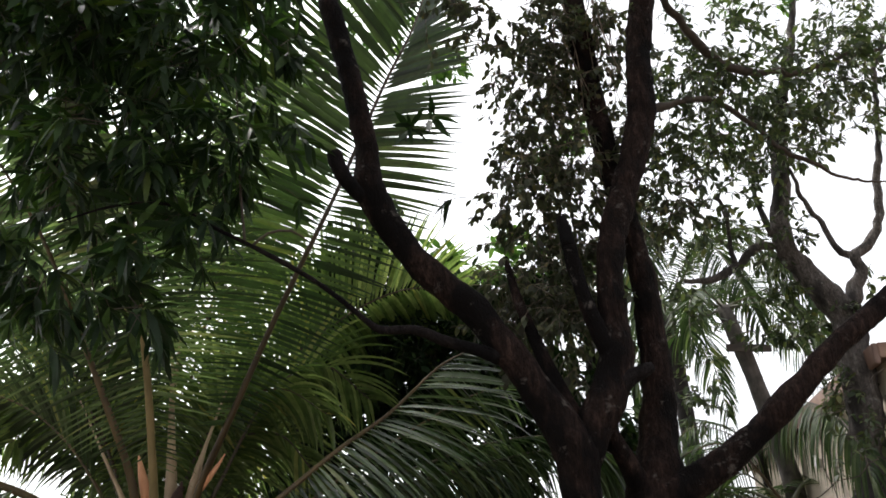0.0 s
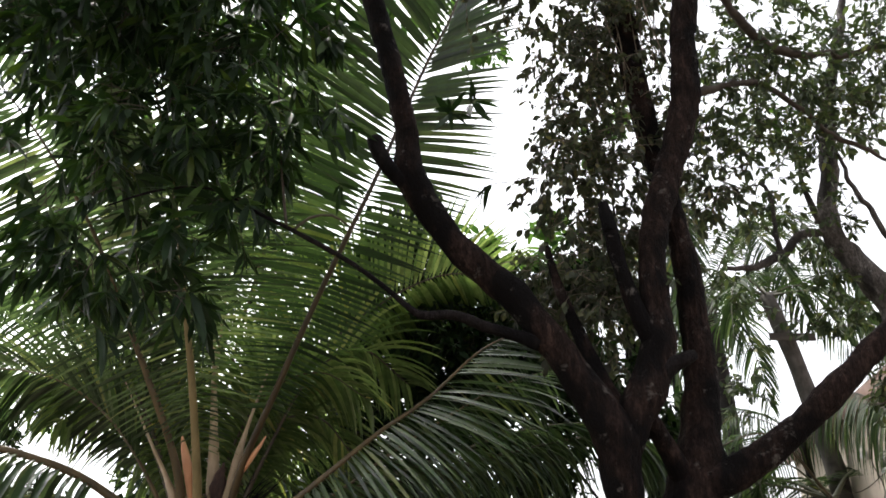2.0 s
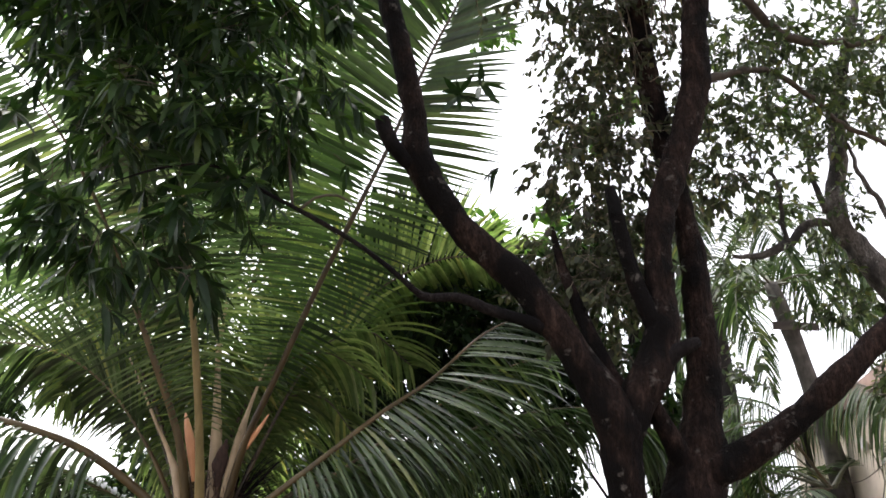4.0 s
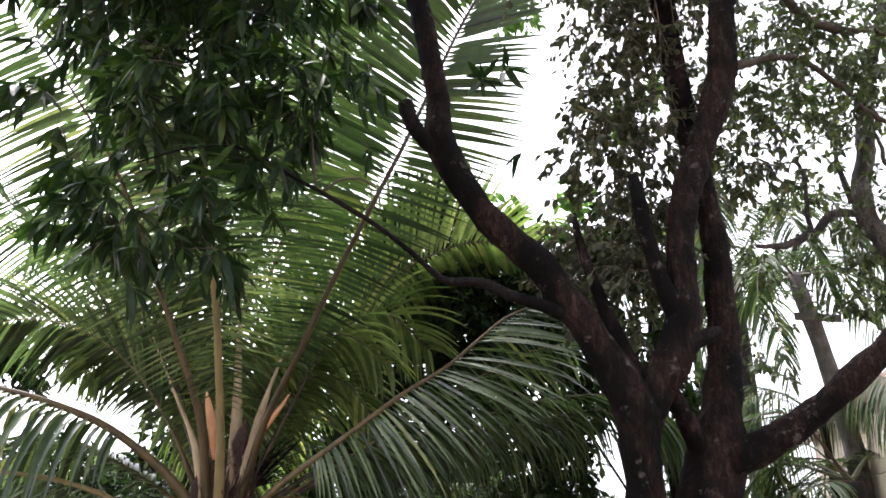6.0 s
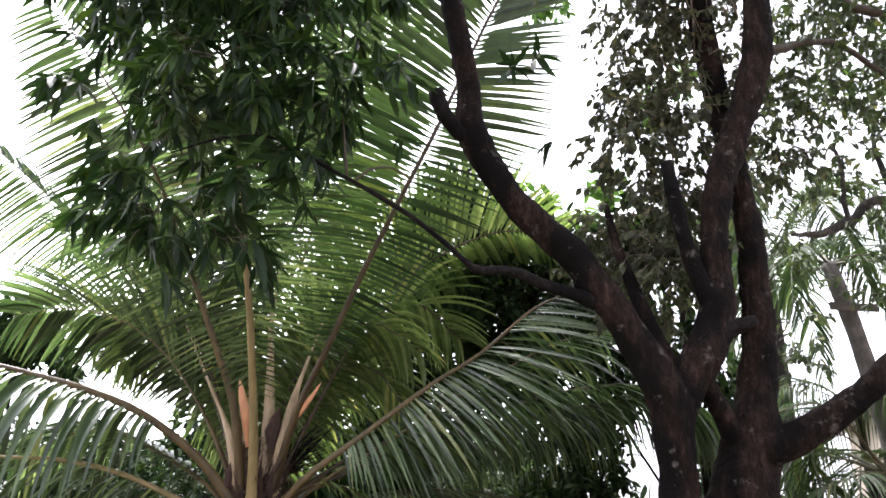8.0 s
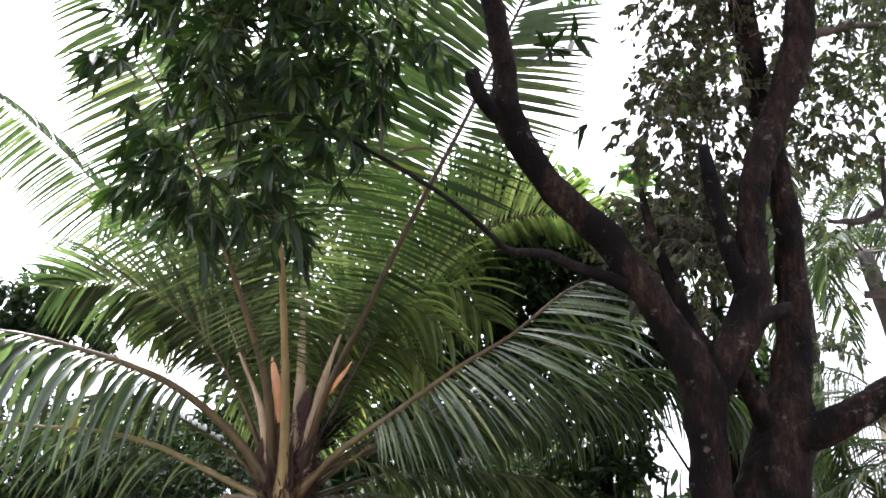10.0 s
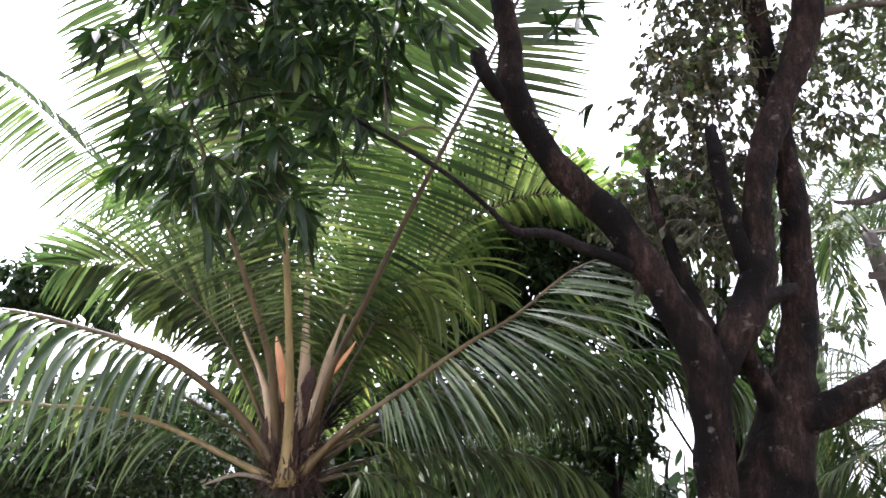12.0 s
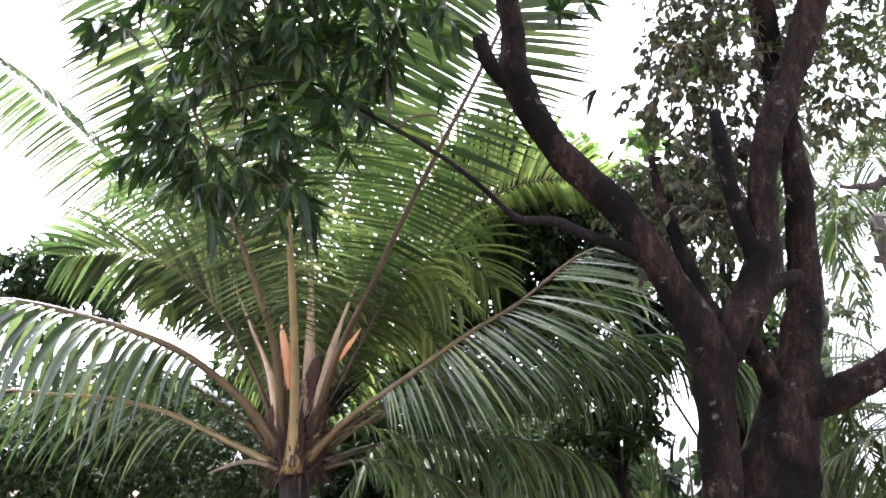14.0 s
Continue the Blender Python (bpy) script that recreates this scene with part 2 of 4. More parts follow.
def frond(palm, points, seed, leaf=PALM_LEAF, single=False, longest=1.0, bare=0.18, droop=0.55, pitch=0.038, width=0.036,
          out=None, stem=0.045, rib=RACHIS, lift=0.25, ragged=0.08, broad=0.45, open_angle=62, close=30, facing=None, neat=1.0, flare=1.0, close_late=1.0, skew=0.0, first=0.45, close_left=1.0, slim=0.8, back=None, right=1.0):
    """A feather frond: a tapering rachis with a row of drooping leaflets down both its sides.
    neat: below 1 the leaflets stand in an even comb; flare: how much the foot of the stalk widens; close_late: above 1 they fold together near the tip only; skew: how much wider one side opens; first: the lowest leaflets' share of the full length; close_left: how much the left side shares in the folding; slim: the lowest leaflets' share of the width; back: the way that the frond's upper face looks; right: the right row's share of the length."""
    rng = random.Random(seed)
    base = palm.matrix_basis.translation
    pts = [(Vector(p) - base) for p in points]
    n = len(pts)
    run = [(*p, stem * (1 - i / (n - 1)) ** 0.9 * (0.52 if i else flare) + 0.004) for i, p in enumerate(pts)]
    if flare > 1:
        near = pts[0].lerp(pts[1], 0.34)
        run.insert(1, (*near, stem * 0.72))
    v, f = tube_data(run, 10, 0.08, 0.05, seed, 0.7)
    fr = link("frond", v, f, rib, palm)
    S = spline([tuple(p) for p in pts], 0.02)
    seg = np.linalg.norm(np.diff(S, axis=0), axis=1)
    arc = np.concatenate([[0], np.cumsum(seg)])
    total = arc[-1]
    if out is None:
        o = pts[-1] - pts[0]
        out = Vector((o.x, o.y, 0))
        if out.length < 0.3:
            out = Vector((0, -1, 0))
    out = Vector(out).normalized()
    bag = Bag()
    d = bare * total
    while d < total * 0.995:
        u = (d / total - bare) / (1 - bare)
        i = min(np.searchsorted(arc, d), len(S) - 2)
        p = Vector(S[i])
        t = Vector(S[i + 1] - S[max(i - 1, 0)]).normalized()
        face = Vector(back) if back else Vector((0, 0, 1)) - out * 0.9
        face = (face - t * face.dot(t))
        face = face.normalized() if face.length > 0.05 else t.orthogonal().normalized()
        s = t.cross(face).normalized()
        length = longest * (first + (1 - first) * min(1, u / (0.5 - 0.7 * first))) * (1 - 0.6 * max(0, (u - 0.55) / 0.45) ** 1.6)
        for sgn in (-1, 1):
            if rng.random() < ragged * 0.5:
                continue
            ang = radians(max(22, open_angle + skew * sgn - close * u ** close_late * (close_left if sgn > 0 else 1)) + rng.gauss(0, 2.0 * neat))
            way = t * math.cos(ang) + s * sgn * math.sin(ang) + face * (lift + rng.gauss(0, 0.04 * neat))
            ln = length * rng.uniform(0.88, 1.06) * (right if sgn < 0 else 1)
            dr = droop * (1 + rng.uniform(-0.2, 0.2) * neat) * (1.7 if rng.random() < ragged else 1)
            nn = face * broad - s * sgn * 0.2 + Vector((rng.gauss(0, 0.25 * neat), rng.gauss(0, 0.25 * neat), 1.25 - broad))
            if facing:
                nn = Vector(facing) + Vector((rng.gauss(0, 0.3), rng.gauss(0, 0.3), rng.gauss(0, 0.25))) * neat
            lv, lf = blade(p, way, nn, ln, width * rng.uniform(0.85, 1.15) * (slim + (1.3 - slim) * min(1, u * 1.4) - 0.75 * max(0, u - 0.7)), dr, 0.35, 7, leaflet_width)
            if single:
                o = link("leaflet", [q - p for q in lv], lf, leaf, fr)
                o.location = p
            else:
                bag.add(lv, lf)
        d += pitch * rng.uniform(1 - 0.15 * neat, 1 + 0.15 * neat) * (0.8 + 0.55 * u)
    if bag.v:
        b = link("leaflet_mass", bag.v, bag.f, leaf, fr)
        b["kind"] = "stuff"
    return fr


BASE = Vector((-1.673, 6.600, 1.676))
palm = thing("coconut_palm", BASE, "young coconut palm with long green feathery fronds and brown fibrous crown", "palm tree")
tube("trunk", [(BASE.x + 0.05, BASE.y, -0.1, 0.20), (BASE.x + 0.02, BASE.y, 0.5, 0.15), (BASE.x, BASE.y, BASE.z - 0.1, 0.125), (BASE.x, BASE.y, BASE.z + 0.05, 0.15)], PALM_BARK, palm, "ringed grey-brown palm trunk", 20, 0.03, 0.28)

tube("crown_core", [(BASE.x, BASE.y, BASE.z, 0.15), (BASE.x, BASE.y, BASE.z + 0.15, 0.17), (BASE.x, BASE.y + 0.04, BASE.z + 0.45, 0.12), (BASE.x + 0.02, BASE.y + 0.05, BASE.z + 0.8, 0.03)], FIBRE, palm, "dark brown fibrous heart of the crown", 18, 0.03, 0.35)

# front fronds that lean to the viewer
frond(palm, [(-1.656, 6.450, 1.686), (-1.669, 6.250, 2.464), (-1.712, 6.020, 3.173), (-1.770, 5.800, 3.787), (-1.848, 5.620, 4.463), (-1.975, 5.450, 5.100), (-2.167, 5.200, 5.837)], 1, PALM_LEAF_SINGLE, True, 1.05, 0.24, 0.22, 0.042, 0.033, out=(0, -1, 0), lift=0.2, stem=0.072, rib=PETIOLE, open_angle=108, close=48, broad=0.75, neat=0.5, flare=1.5, first=0.2, slim=0.45)
frond(palm, [(-1.741, 6.500, 1.833), (-1.853, 6.300, 2.598), (-2.054, 6.100, 3.183), (-2.280, 5.950, 3.737), (-2.568, 5.800, 4.394), (-2.974, 5.700, 5.044), (-3.587, 5.600, 5.830)], 2, PALM_LEAF_SINGLE, True, 1.15, 0.24, 0.20, 0.042, 0.033, back=(0, 1, 0.35), stem=0.066, rib=BROWN_STALK, lift=0.1, open_angle=94, close=34, broad=0.75, neat=0.5, flare=1.3, first=0.3, slim=0.5)
frond(palm, [(-1.578, 6.550, 1.886), (-1.375, 6.400, 2.588), (-1.156, 6.300, 3.079), (-0.868, 6.200, 3.743), (-0.572, 6.100, 4.374), (-0.315, 6.050, 4.940), (0.078, 6.000, 5.918), (0.376, 5.950, 6.566), (0.600, 5.900, 7.400), (0.740, 5.850, 8.100)], 3, PALM_SHADED, True, 1.42, 0.18, 0.08, 0.046, 0.048, broad=0.85, out=(0.5, -1, 0), stem=0.060, lift=0.12, open_angle=100, close=115, neat=0.5, flare=1.4, close_late=1.5, skew=10, first=0.15, close_left=0.6, ragged=0.05, slim=0.5)
# drooping fronds to the right
frond(palm, [(-1.578, 6.500, 1.776), (-1.223, 6.350, 2.112), (-0.787, 6.200, 2.414), (-0.324, 6.100, 2.751), (0.054, 6.100, 3.005), (0.488, 6.200, 3.405), (0.899, 6.300, 3.610)], 4, PALM_LEAF_SINGLE, True, longest=1.15, bare=0.26, droop=0.25, pitch=0.036, stem=0.062, rib=BROWN_STALK, lift=-0.8, out=(1, 0, 0), width=0.027, open_angle=82, close=30, neat=0.9, flare=1.3, facing=(-0.2, -0.5, 0.8))
frond(palm, [(-1.587, 6.750, 1.753), (-1.188, 6.700, 2.081), (-0.716, 6.650, 2.368), (-0.223, 6.600, 2.701), (0.183, 6.600, 2.948), (0.664, 6.600, 3.211), (1.049, 6.700, 3.345)], 28, longest=1.15, bare=0.24, droop=0.5, pitch=0.046, stem=0.034, rib=BROWN_STALK, lift=-0.5, out=(1, 0, 0), width=0.032, open_angle=76, close=26)
frond(palm, [(-1.767, 6.900, 2.034), (-1.769, 7.200, 3.167), (-1.638, 7.400, 4.286), (-1.418, 7.600, 5.486), (-1.098, 7.800, 6.763), (-0.786, 7.900, 8.028)], 26, PALM_LEAF, bare=0.1, longest=1.15, droop=0.35, stem=0.035, pitch=0.028, out=(0.3, -1, 0), rib=BROWN_STALK, open_angle=80)
frond(palm, [(-1.597, 6.700, 1.738), (-1.367, 6.700, 2.001), (-1.140, 6.700, 2.061), (-0.834, 6.700, 1.950), (-0.630, 6.700, 1.546), (-0.546, 6.700, 1.215)], 5, YOUNG_LIT_LEAF, longest=0.75, droop=1.02, bare=0.3, stem=0.025, rib=BROWN_STALK)
frond(palm, [(-1.607, 6.800, 1.853), (-0.976, 7.100, 2.347), (-0.207, 7.300, 2.625), (0.398, 7.400, 2.842), (1.020, 7.500, 3.023), (1.628, 7.600, 3.053), (2.177, 7.700, 2.776), (2.377, 7.800, 2.231)], 6, longest=0.95, droop=1.4, stem=0.038, pitch=0.04, width=0.034, out=(1, 0, 0), lift=-0.1)
frond(palm, [(-1.618, 6.800, 1.718), (-1.129, 7.000, 1.930), (-0.577, 7.200, 2.060), (0.008, 7.300, 2.069), (0.554, 7.400, 1.979), (0.906, 7.500, 1.712)], 7, longest=0.95, droop=2.2, stem=0.038, pitch=0.04, width=0.036, out=(1, 0, 0), lift=0.0)
frond(palm, [(-1.587, 6.900, 1.904), (-0.502, 7.300, 2.463), (0.723, 7.600, 2.808), (1.591, 7.800, 2.991), (2.088, 7.900, 2.989), (2.375, 7.950, 2.712), (2.488, 8.000, 2.197)], 31, longest=0.85, droop=1.6, stem=0.03, pitch=0.032, width=0.030, rib=RACHIS, lift=-0.1)
# fronds to the left
frond(palm, [(-1.764, 6.500, 1.832), (-2.088, 6.300, 2.213), (-2.459, 6.100, 2.489), (-2.842, 5.950, 2.640), (-3.207, 5.850, 2.728), (-3.562, 5.750, 2.793), (-3.929, 5.700, 2.799), (-4.386, 5.650, 2.644)], 8, PALM_LEAF_SINGLE, True, longest=1.1, bare=0.3, droop=2.3, pitch=0.064, stem=0.072, rib=BROWN_STALK, width=0.052, facing=(0.1, -0.35, 0.9), neat=0.8, flare=1.3, lift=-0.3, open_angle=72)
frond(palm, [(-1.808, 6.600, 1.791), (-2.089, 6.600, 2.034), (-2.545, 6.600, 2.296), (-2.993, 6.700, 2.454), (-3.470, 6.800, 2.378), (-3.828, 6.900, 2.134)], 9, longest=0.75, droop=1.02, stem=0.034, rib=BROWN_STALK)
frond(palm, [(-1.750, 6.500, 1.704), (-2.160, 6.300, 1.889), (-2.551, 6.100, 2.058), (-2.958, 6.000, 2.140), (-3.344, 5.900, 2.146), (-3.721, 5.800, 2.152), (-4.192, 5.750, 2.086)], 10, longest=0.85, bare=0.24, droop=0.9, stem=0.048, rib=PETIOLE, lift=-0.5, open_angle=60, width=0.030, pitch=0.08, flare=1.4)
frond(palm, [(-1.806, 6.600, 1.900), (-2.165, 6.650, 2.550), (-2.561, 6.700, 3.053), (-3.028, 6.750, 3.379), (-3.560, 6.800, 3.507), (-4.023, 6.850, 3.455)], 27, longest=0.95, droop=0.45, bare=0.3, stem=0.03, pitch=0.03, lift=0.0, out=(-0.5, -1, 0), rib=BROWN_STALK)
# fronds behind
frond(palm, [(-1.861, 6.800, 2.023), (-2.330, 7.100, 2.816), (-2.802, 7.300, 3.537), (-3.469, 7.500, 4.145), (-4.169, 7.600, 4.731), (-4.917, 7.700, 5.347), (-5.698, 7.750, 5.896), (-6.548, 7.800, 6.286)], 12, longest=1.05, droop=0.30, stem=0.034, pitch=0.044, width=0.027, back=(0.1, 1, 0.2), lift=0.0, open_angle=48, close=8, skew=22, neat=0.9, broad=0.7, right=0.3)
frond(palm, [(-1.811, 6.700, 2.018), (-2.203, 6.800, 2.913), (-2.629, 6.900, 3.644), (-3.045, 7.000, 4.104), (-3.507, 7.100, 4.359), (-3.888, 7.100, 4.292)], 19, PALM_LEAF, open_angle=80, longest=0.95, droop=0.25, stem=0.034, pitch=0.036, out=(-0.4, -1, 0))
frond(palm, [(-1.571, 6.600, 1.693), (-1.150, 6.600, 1.799), (-0.700, 6.600, 1.756), (-0.250, 6.600, 1.566), (0.062, 6.600, 1.252)], 22, longest=0.88, droop=1.19, stem=0.030, pitch=0.04)
frond(palm, [(-1.728, 6.800, 2.029), (-1.813, 7.100, 3.040), (-1.854, 7.300, 3.958), (-1.825, 7.500, 4.924), (-1.652, 7.700, 6.001), (-1.329, 7.900, 7.268)], 14, YOUNG_LIT_LEAF, bare=0.1, pitch=0.028, longest=1.1, droop=0.35, stem=0.038, rib=CREAM, out=(0.2, 1, 0), open_angle=80)
frond(palm, [(-1.625, 6.800, 2.033), (-1.413, 7.100, 2.850), (-0.991, 7.400, 3.677), (-0.433, 7.600, 4.272), (0.235, 7.800, 4.664), (0.884, 8.000, 4.695)], 16, YOUNG_LIT_LEAF, pitch=0.028, longest=1.1, droop=0.35, stem=0.034, out=(0.5, -1, 0), open_angle=80)
frond(palm, [(-1.625, 6.800, 1.942), (-1.477, 7.000, 2.631), (-1.242, 7.200, 3.081), (-0.894, 7.300, 3.114), (-0.571, 7.400, 2.727)], 17, YOUNG_LIT_LEAF, bare=0.1, longest=0.88, droop=1.10, stem=0.030, out=(0.5, -1, 0))
frond(palm, [(-1.679, 6.750, 1.982), (-1.581, 6.850, 2.749), (-1.312, 6.900, 3.268), (-0.879, 6.950, 3.449), (-0.471, 7.000, 3.218)], 33, YOUNG_LIT_LEAF, longest=0.8, bare=0.12, droop=1.2, stem=0.025, pitch=0.032, out=(0.5, -1, 0))
frond(palm, [(-1.796, 6.750, 1.977), (-2.042, 6.850, 2.683), (-2.359, 6.900, 3.131), (-2.755, 6.950, 3.285), (-3.108, 7.000, 3.076)], 34, YOUNG_LIT_LEAF, longest=0.8, bare=0.12, droop=1.2, stem=0.025, pitch=0.032, out=(-0.5, -1, 0))
frond(palm, [(-1.837, 6.8, 2.024), (-2.108, 6.95, 2.947), (-2.406, 7.1, 3.821), (-2.764, 7.2, 4.711), (-3.219, 7.25, 5.595), (-3.758, 7.3, 6.414)], 35, longest=0.9, bare=0.2, droop=0.30, stem=0.034, pitch=0.040, back=(0, 1, 0.3), lift=0.1, rib=BROWN_STALK, open_angle=94, close=36, first=0.3)
# the ring of fronds round the back of the crown
ring = random.Random(77)
for k in range(3):
    a = radians(-8 + 196 * (k + ring.uniform(0.2, 0.8)) / 3)
    o = Vector((math.cos(a), math.sin(a), 0))
    tilt = radians((70, 50, 62)[k % 3] + ring.uniform(-8, 8))
    reach = ring.uniform(3.1, 3.9)
    foot = BASE + o * 0.08 + Vector((0, 0, 0.15))
    c, q = math.cos(tilt), math.sin(tilt)
    frond(palm, [foot, foot + o * reach * 0.28 * c + Vector((0, 0, reach * 0.28 * q)), foot + o * reach * 0.56 * (c + 0.03) + Vector((0, 0, reach * 0.54 * q - 0.02)),
                 foot + o * reach * 0.8 * (c + 0.1) + Vector((0, 0, reach * 0.70 * q - 0.16)), foot + o * reach * (c + 0.17) + Vector((0, 0, reach * 0.74 * q - 0.55))],
          100 + k, YOUNG_LIT_LEAF, longest=1.0, droop=0.75, stem=0.035, pitch=0.04, out=(o.x * 0.4, -1, 0))
# old petiole, flower sheaths and fibres of the crown
tube("dry_petiole", [(-1.737, 6.450, 1.695, 0.019), (-1.965, 6.300, 1.742, 0.022), (-2.103, 6.200, 1.696, 0.016), (-2.217, 6.150, 1.640, 0.005)], VINE, palm, "dry bent leaf stalk", 8, 0.05, 0.1, 0.5)
tube("flower_sheath", [(-1.739, 6.420, 2.307, 0.019), (-1.770, 6.380, 2.524, 0.036), (-1.811, 6.360, 2.700, 0.027), (-1.847, 6.360, 2.827, 0.004)], BUD, palm, "pale orange flower sheath", 10, 0.03, 0.08)
tube("flower_sheath", [(-1.370, 6.420, 2.546, 0.011), (-1.311, 6.400, 2.644, 0.021), (-1.254, 6.400, 2.728, 0.014), (-1.206, 6.400, 2.812, 0.004)], BUD, palm, "pale orange flower sheath", 10, 0.03, 0.08)
for seed, pts in enumerate(([(-1.781, 6.500, 1.877, 0.058), (-1.855, 6.450, 2.267, 0.048), (-1.978, 6.500, 2.534, 0.022), (-2.127, 6.500, 2.808, 0.013), (-2.420, 6.600, 3.320, 0.007)], [(-1.615, 6.560, 1.931, 0.070), (-1.625, 6.560, 2.334, 0.056), (-1.645, 6.580, 2.700, 0.046), (-1.690, 6.620, 3.143, 0.028), (-1.760, 6.750, 3.700, 0.014)],
                            [(-1.541, 6.540, 1.934, 0.060), (-1.500, 6.520, 2.291, 0.052), (-1.455, 6.540, 2.620, 0.042), (-1.400, 6.580, 2.900, 0.018), (-1.280, 6.700, 3.400, 0.008)], [(-1.808, 6.600, 2.011, 0.043), (-1.815, 6.620, 2.559, 0.031), (-1.831, 6.640, 3.039, 0.023)])):
    tube("leaf_base", pts, (CREAM, CREAM, CREAM, PETIOLE)[seed], palm, "pale cream leaf base", 10, 0.05, 0.1, 0.7)
for pts in ([(-1.577, 6.48, 2.276, 0.045), (-1.567, 6.48, 2.456, 0.05), (-1.537, 6.48, 2.631, 0.012)], [(-1.86, 6.44, 1.953, 0.05), (-1.839, 6.44, 2.173, 0.035), (-1.845, 6.44, 2.395, 0.008)]):
    tube("leaf_sheath", pts, FIBRE, palm, "torn brown sheath round the stalks", 14, 0.015, 0.8, 0.4)
rng = random.Random(5)
bag = Bag()
for k in range(900):
    a, h = rng.uniform(0, 6.283), rng.uniform(-0.04, 0.42)
    r = 0.17 - 0.14 * max(0, h) + rng.uniform(-0.04, 0.05)
    p = BASE + Vector((math.cos(a) * r, math.sin(a) * r, h))
    q = p + Vector((math.cos(a) * rng.uniform(0.01, 0.1), math.sin(a) * rng.uniform(0.01, 0.1), rng.uniform(-0.12, 0.22)))
    w = rng.uniform(0.004, 0.035)
    bag.add(*blade(p, q - p, (math.cos(a), math.sin(a), 0.2), (q - p).length * 1.6, w, rng.uniform(0, 0.8), 0.2, 3))
for k in range(320):
    a, h = rng.uniform(2.6, 6.8), rng.uniform(-0.05, 0.75)
    r = 0.17 - 0.1 * max(0, h)
    p = BASE + Vector((math.cos(a) * r, math.sin(a) * r, h))
    q = p + Vector((math.cos(a) * rng.uniform(0.05, 0.2), math.sin(a) * rng.uniform(0.05, 0.15), rng.uniform(-0.3, 0.15)))
    bag.add(*tube_data([(*p, 0.003), (*((p + q) / 2 + Vector((rng.gauss(0, 0.02), 0, 0.04))), 0.0025), (*q, 0.001)], 4, 0.1))
bag.link("fibre", FIBRE, palm, "torn brown crown fibre")
bag = Bag()
C0 = Vector((-1.505, 6.750, 2.126))
for k in range(70):
    e = C0 + Vector((rng.uniform(0.0, 0.45), rng.uniform(-0.1, 0.2), rng.uniform(0.0, 0.5)))
    m = (C0 + e) / 2 + Vector((rng.gauss(0, 0.05), rng.gauss(0, 0.05), 0.06))
    bag.add(*tube_data([(*C0, 0.006), (*m, 0.004), (*e, 0.002)], 4, 0.1))
bag.link("dry_flower_spray", DARK_BARK, palm, "dry dark flower spray")

# ---- the forked tree ----
TB = Vector((1.402, 5.050, 1.287))
TB.z = 0.0
tree = thing("forked_tree", TB, "rough reddish-brown forked tree with dark bark and long leaves", "tree")
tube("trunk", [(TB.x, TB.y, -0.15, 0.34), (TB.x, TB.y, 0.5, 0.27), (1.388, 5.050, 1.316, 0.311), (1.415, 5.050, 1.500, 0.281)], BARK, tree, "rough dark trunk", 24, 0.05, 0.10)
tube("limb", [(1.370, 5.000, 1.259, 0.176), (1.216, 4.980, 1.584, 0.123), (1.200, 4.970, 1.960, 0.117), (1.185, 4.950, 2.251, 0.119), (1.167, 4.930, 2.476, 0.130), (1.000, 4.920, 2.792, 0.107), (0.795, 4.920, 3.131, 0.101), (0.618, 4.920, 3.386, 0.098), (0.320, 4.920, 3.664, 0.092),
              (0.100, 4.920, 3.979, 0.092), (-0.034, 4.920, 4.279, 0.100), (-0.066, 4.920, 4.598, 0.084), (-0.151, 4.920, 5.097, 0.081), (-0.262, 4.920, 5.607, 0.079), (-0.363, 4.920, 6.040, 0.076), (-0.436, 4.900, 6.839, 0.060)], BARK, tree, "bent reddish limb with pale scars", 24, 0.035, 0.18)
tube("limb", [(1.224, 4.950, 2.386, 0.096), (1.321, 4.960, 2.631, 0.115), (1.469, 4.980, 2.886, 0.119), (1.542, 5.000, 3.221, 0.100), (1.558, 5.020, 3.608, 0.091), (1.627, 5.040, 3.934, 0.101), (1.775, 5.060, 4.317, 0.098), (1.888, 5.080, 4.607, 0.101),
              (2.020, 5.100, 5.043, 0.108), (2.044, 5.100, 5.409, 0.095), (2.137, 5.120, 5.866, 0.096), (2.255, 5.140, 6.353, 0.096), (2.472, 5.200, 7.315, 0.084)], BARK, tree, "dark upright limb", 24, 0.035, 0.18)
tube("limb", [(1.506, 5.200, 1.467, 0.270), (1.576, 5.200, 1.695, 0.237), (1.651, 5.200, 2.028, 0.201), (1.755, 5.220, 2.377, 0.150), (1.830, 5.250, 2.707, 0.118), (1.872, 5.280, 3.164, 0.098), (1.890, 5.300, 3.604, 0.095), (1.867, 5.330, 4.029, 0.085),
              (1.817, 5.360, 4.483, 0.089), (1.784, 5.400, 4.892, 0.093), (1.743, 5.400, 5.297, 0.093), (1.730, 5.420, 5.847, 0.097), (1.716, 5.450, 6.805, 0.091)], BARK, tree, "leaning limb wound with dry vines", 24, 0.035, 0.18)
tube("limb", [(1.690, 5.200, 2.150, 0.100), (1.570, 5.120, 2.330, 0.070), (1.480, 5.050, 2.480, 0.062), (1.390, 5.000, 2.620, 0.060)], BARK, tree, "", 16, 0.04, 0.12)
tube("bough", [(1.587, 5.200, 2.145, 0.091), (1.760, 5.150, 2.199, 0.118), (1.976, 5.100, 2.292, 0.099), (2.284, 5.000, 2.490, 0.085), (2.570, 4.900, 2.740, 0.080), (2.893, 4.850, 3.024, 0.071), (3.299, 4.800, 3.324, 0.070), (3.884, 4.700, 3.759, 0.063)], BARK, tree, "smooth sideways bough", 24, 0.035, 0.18)
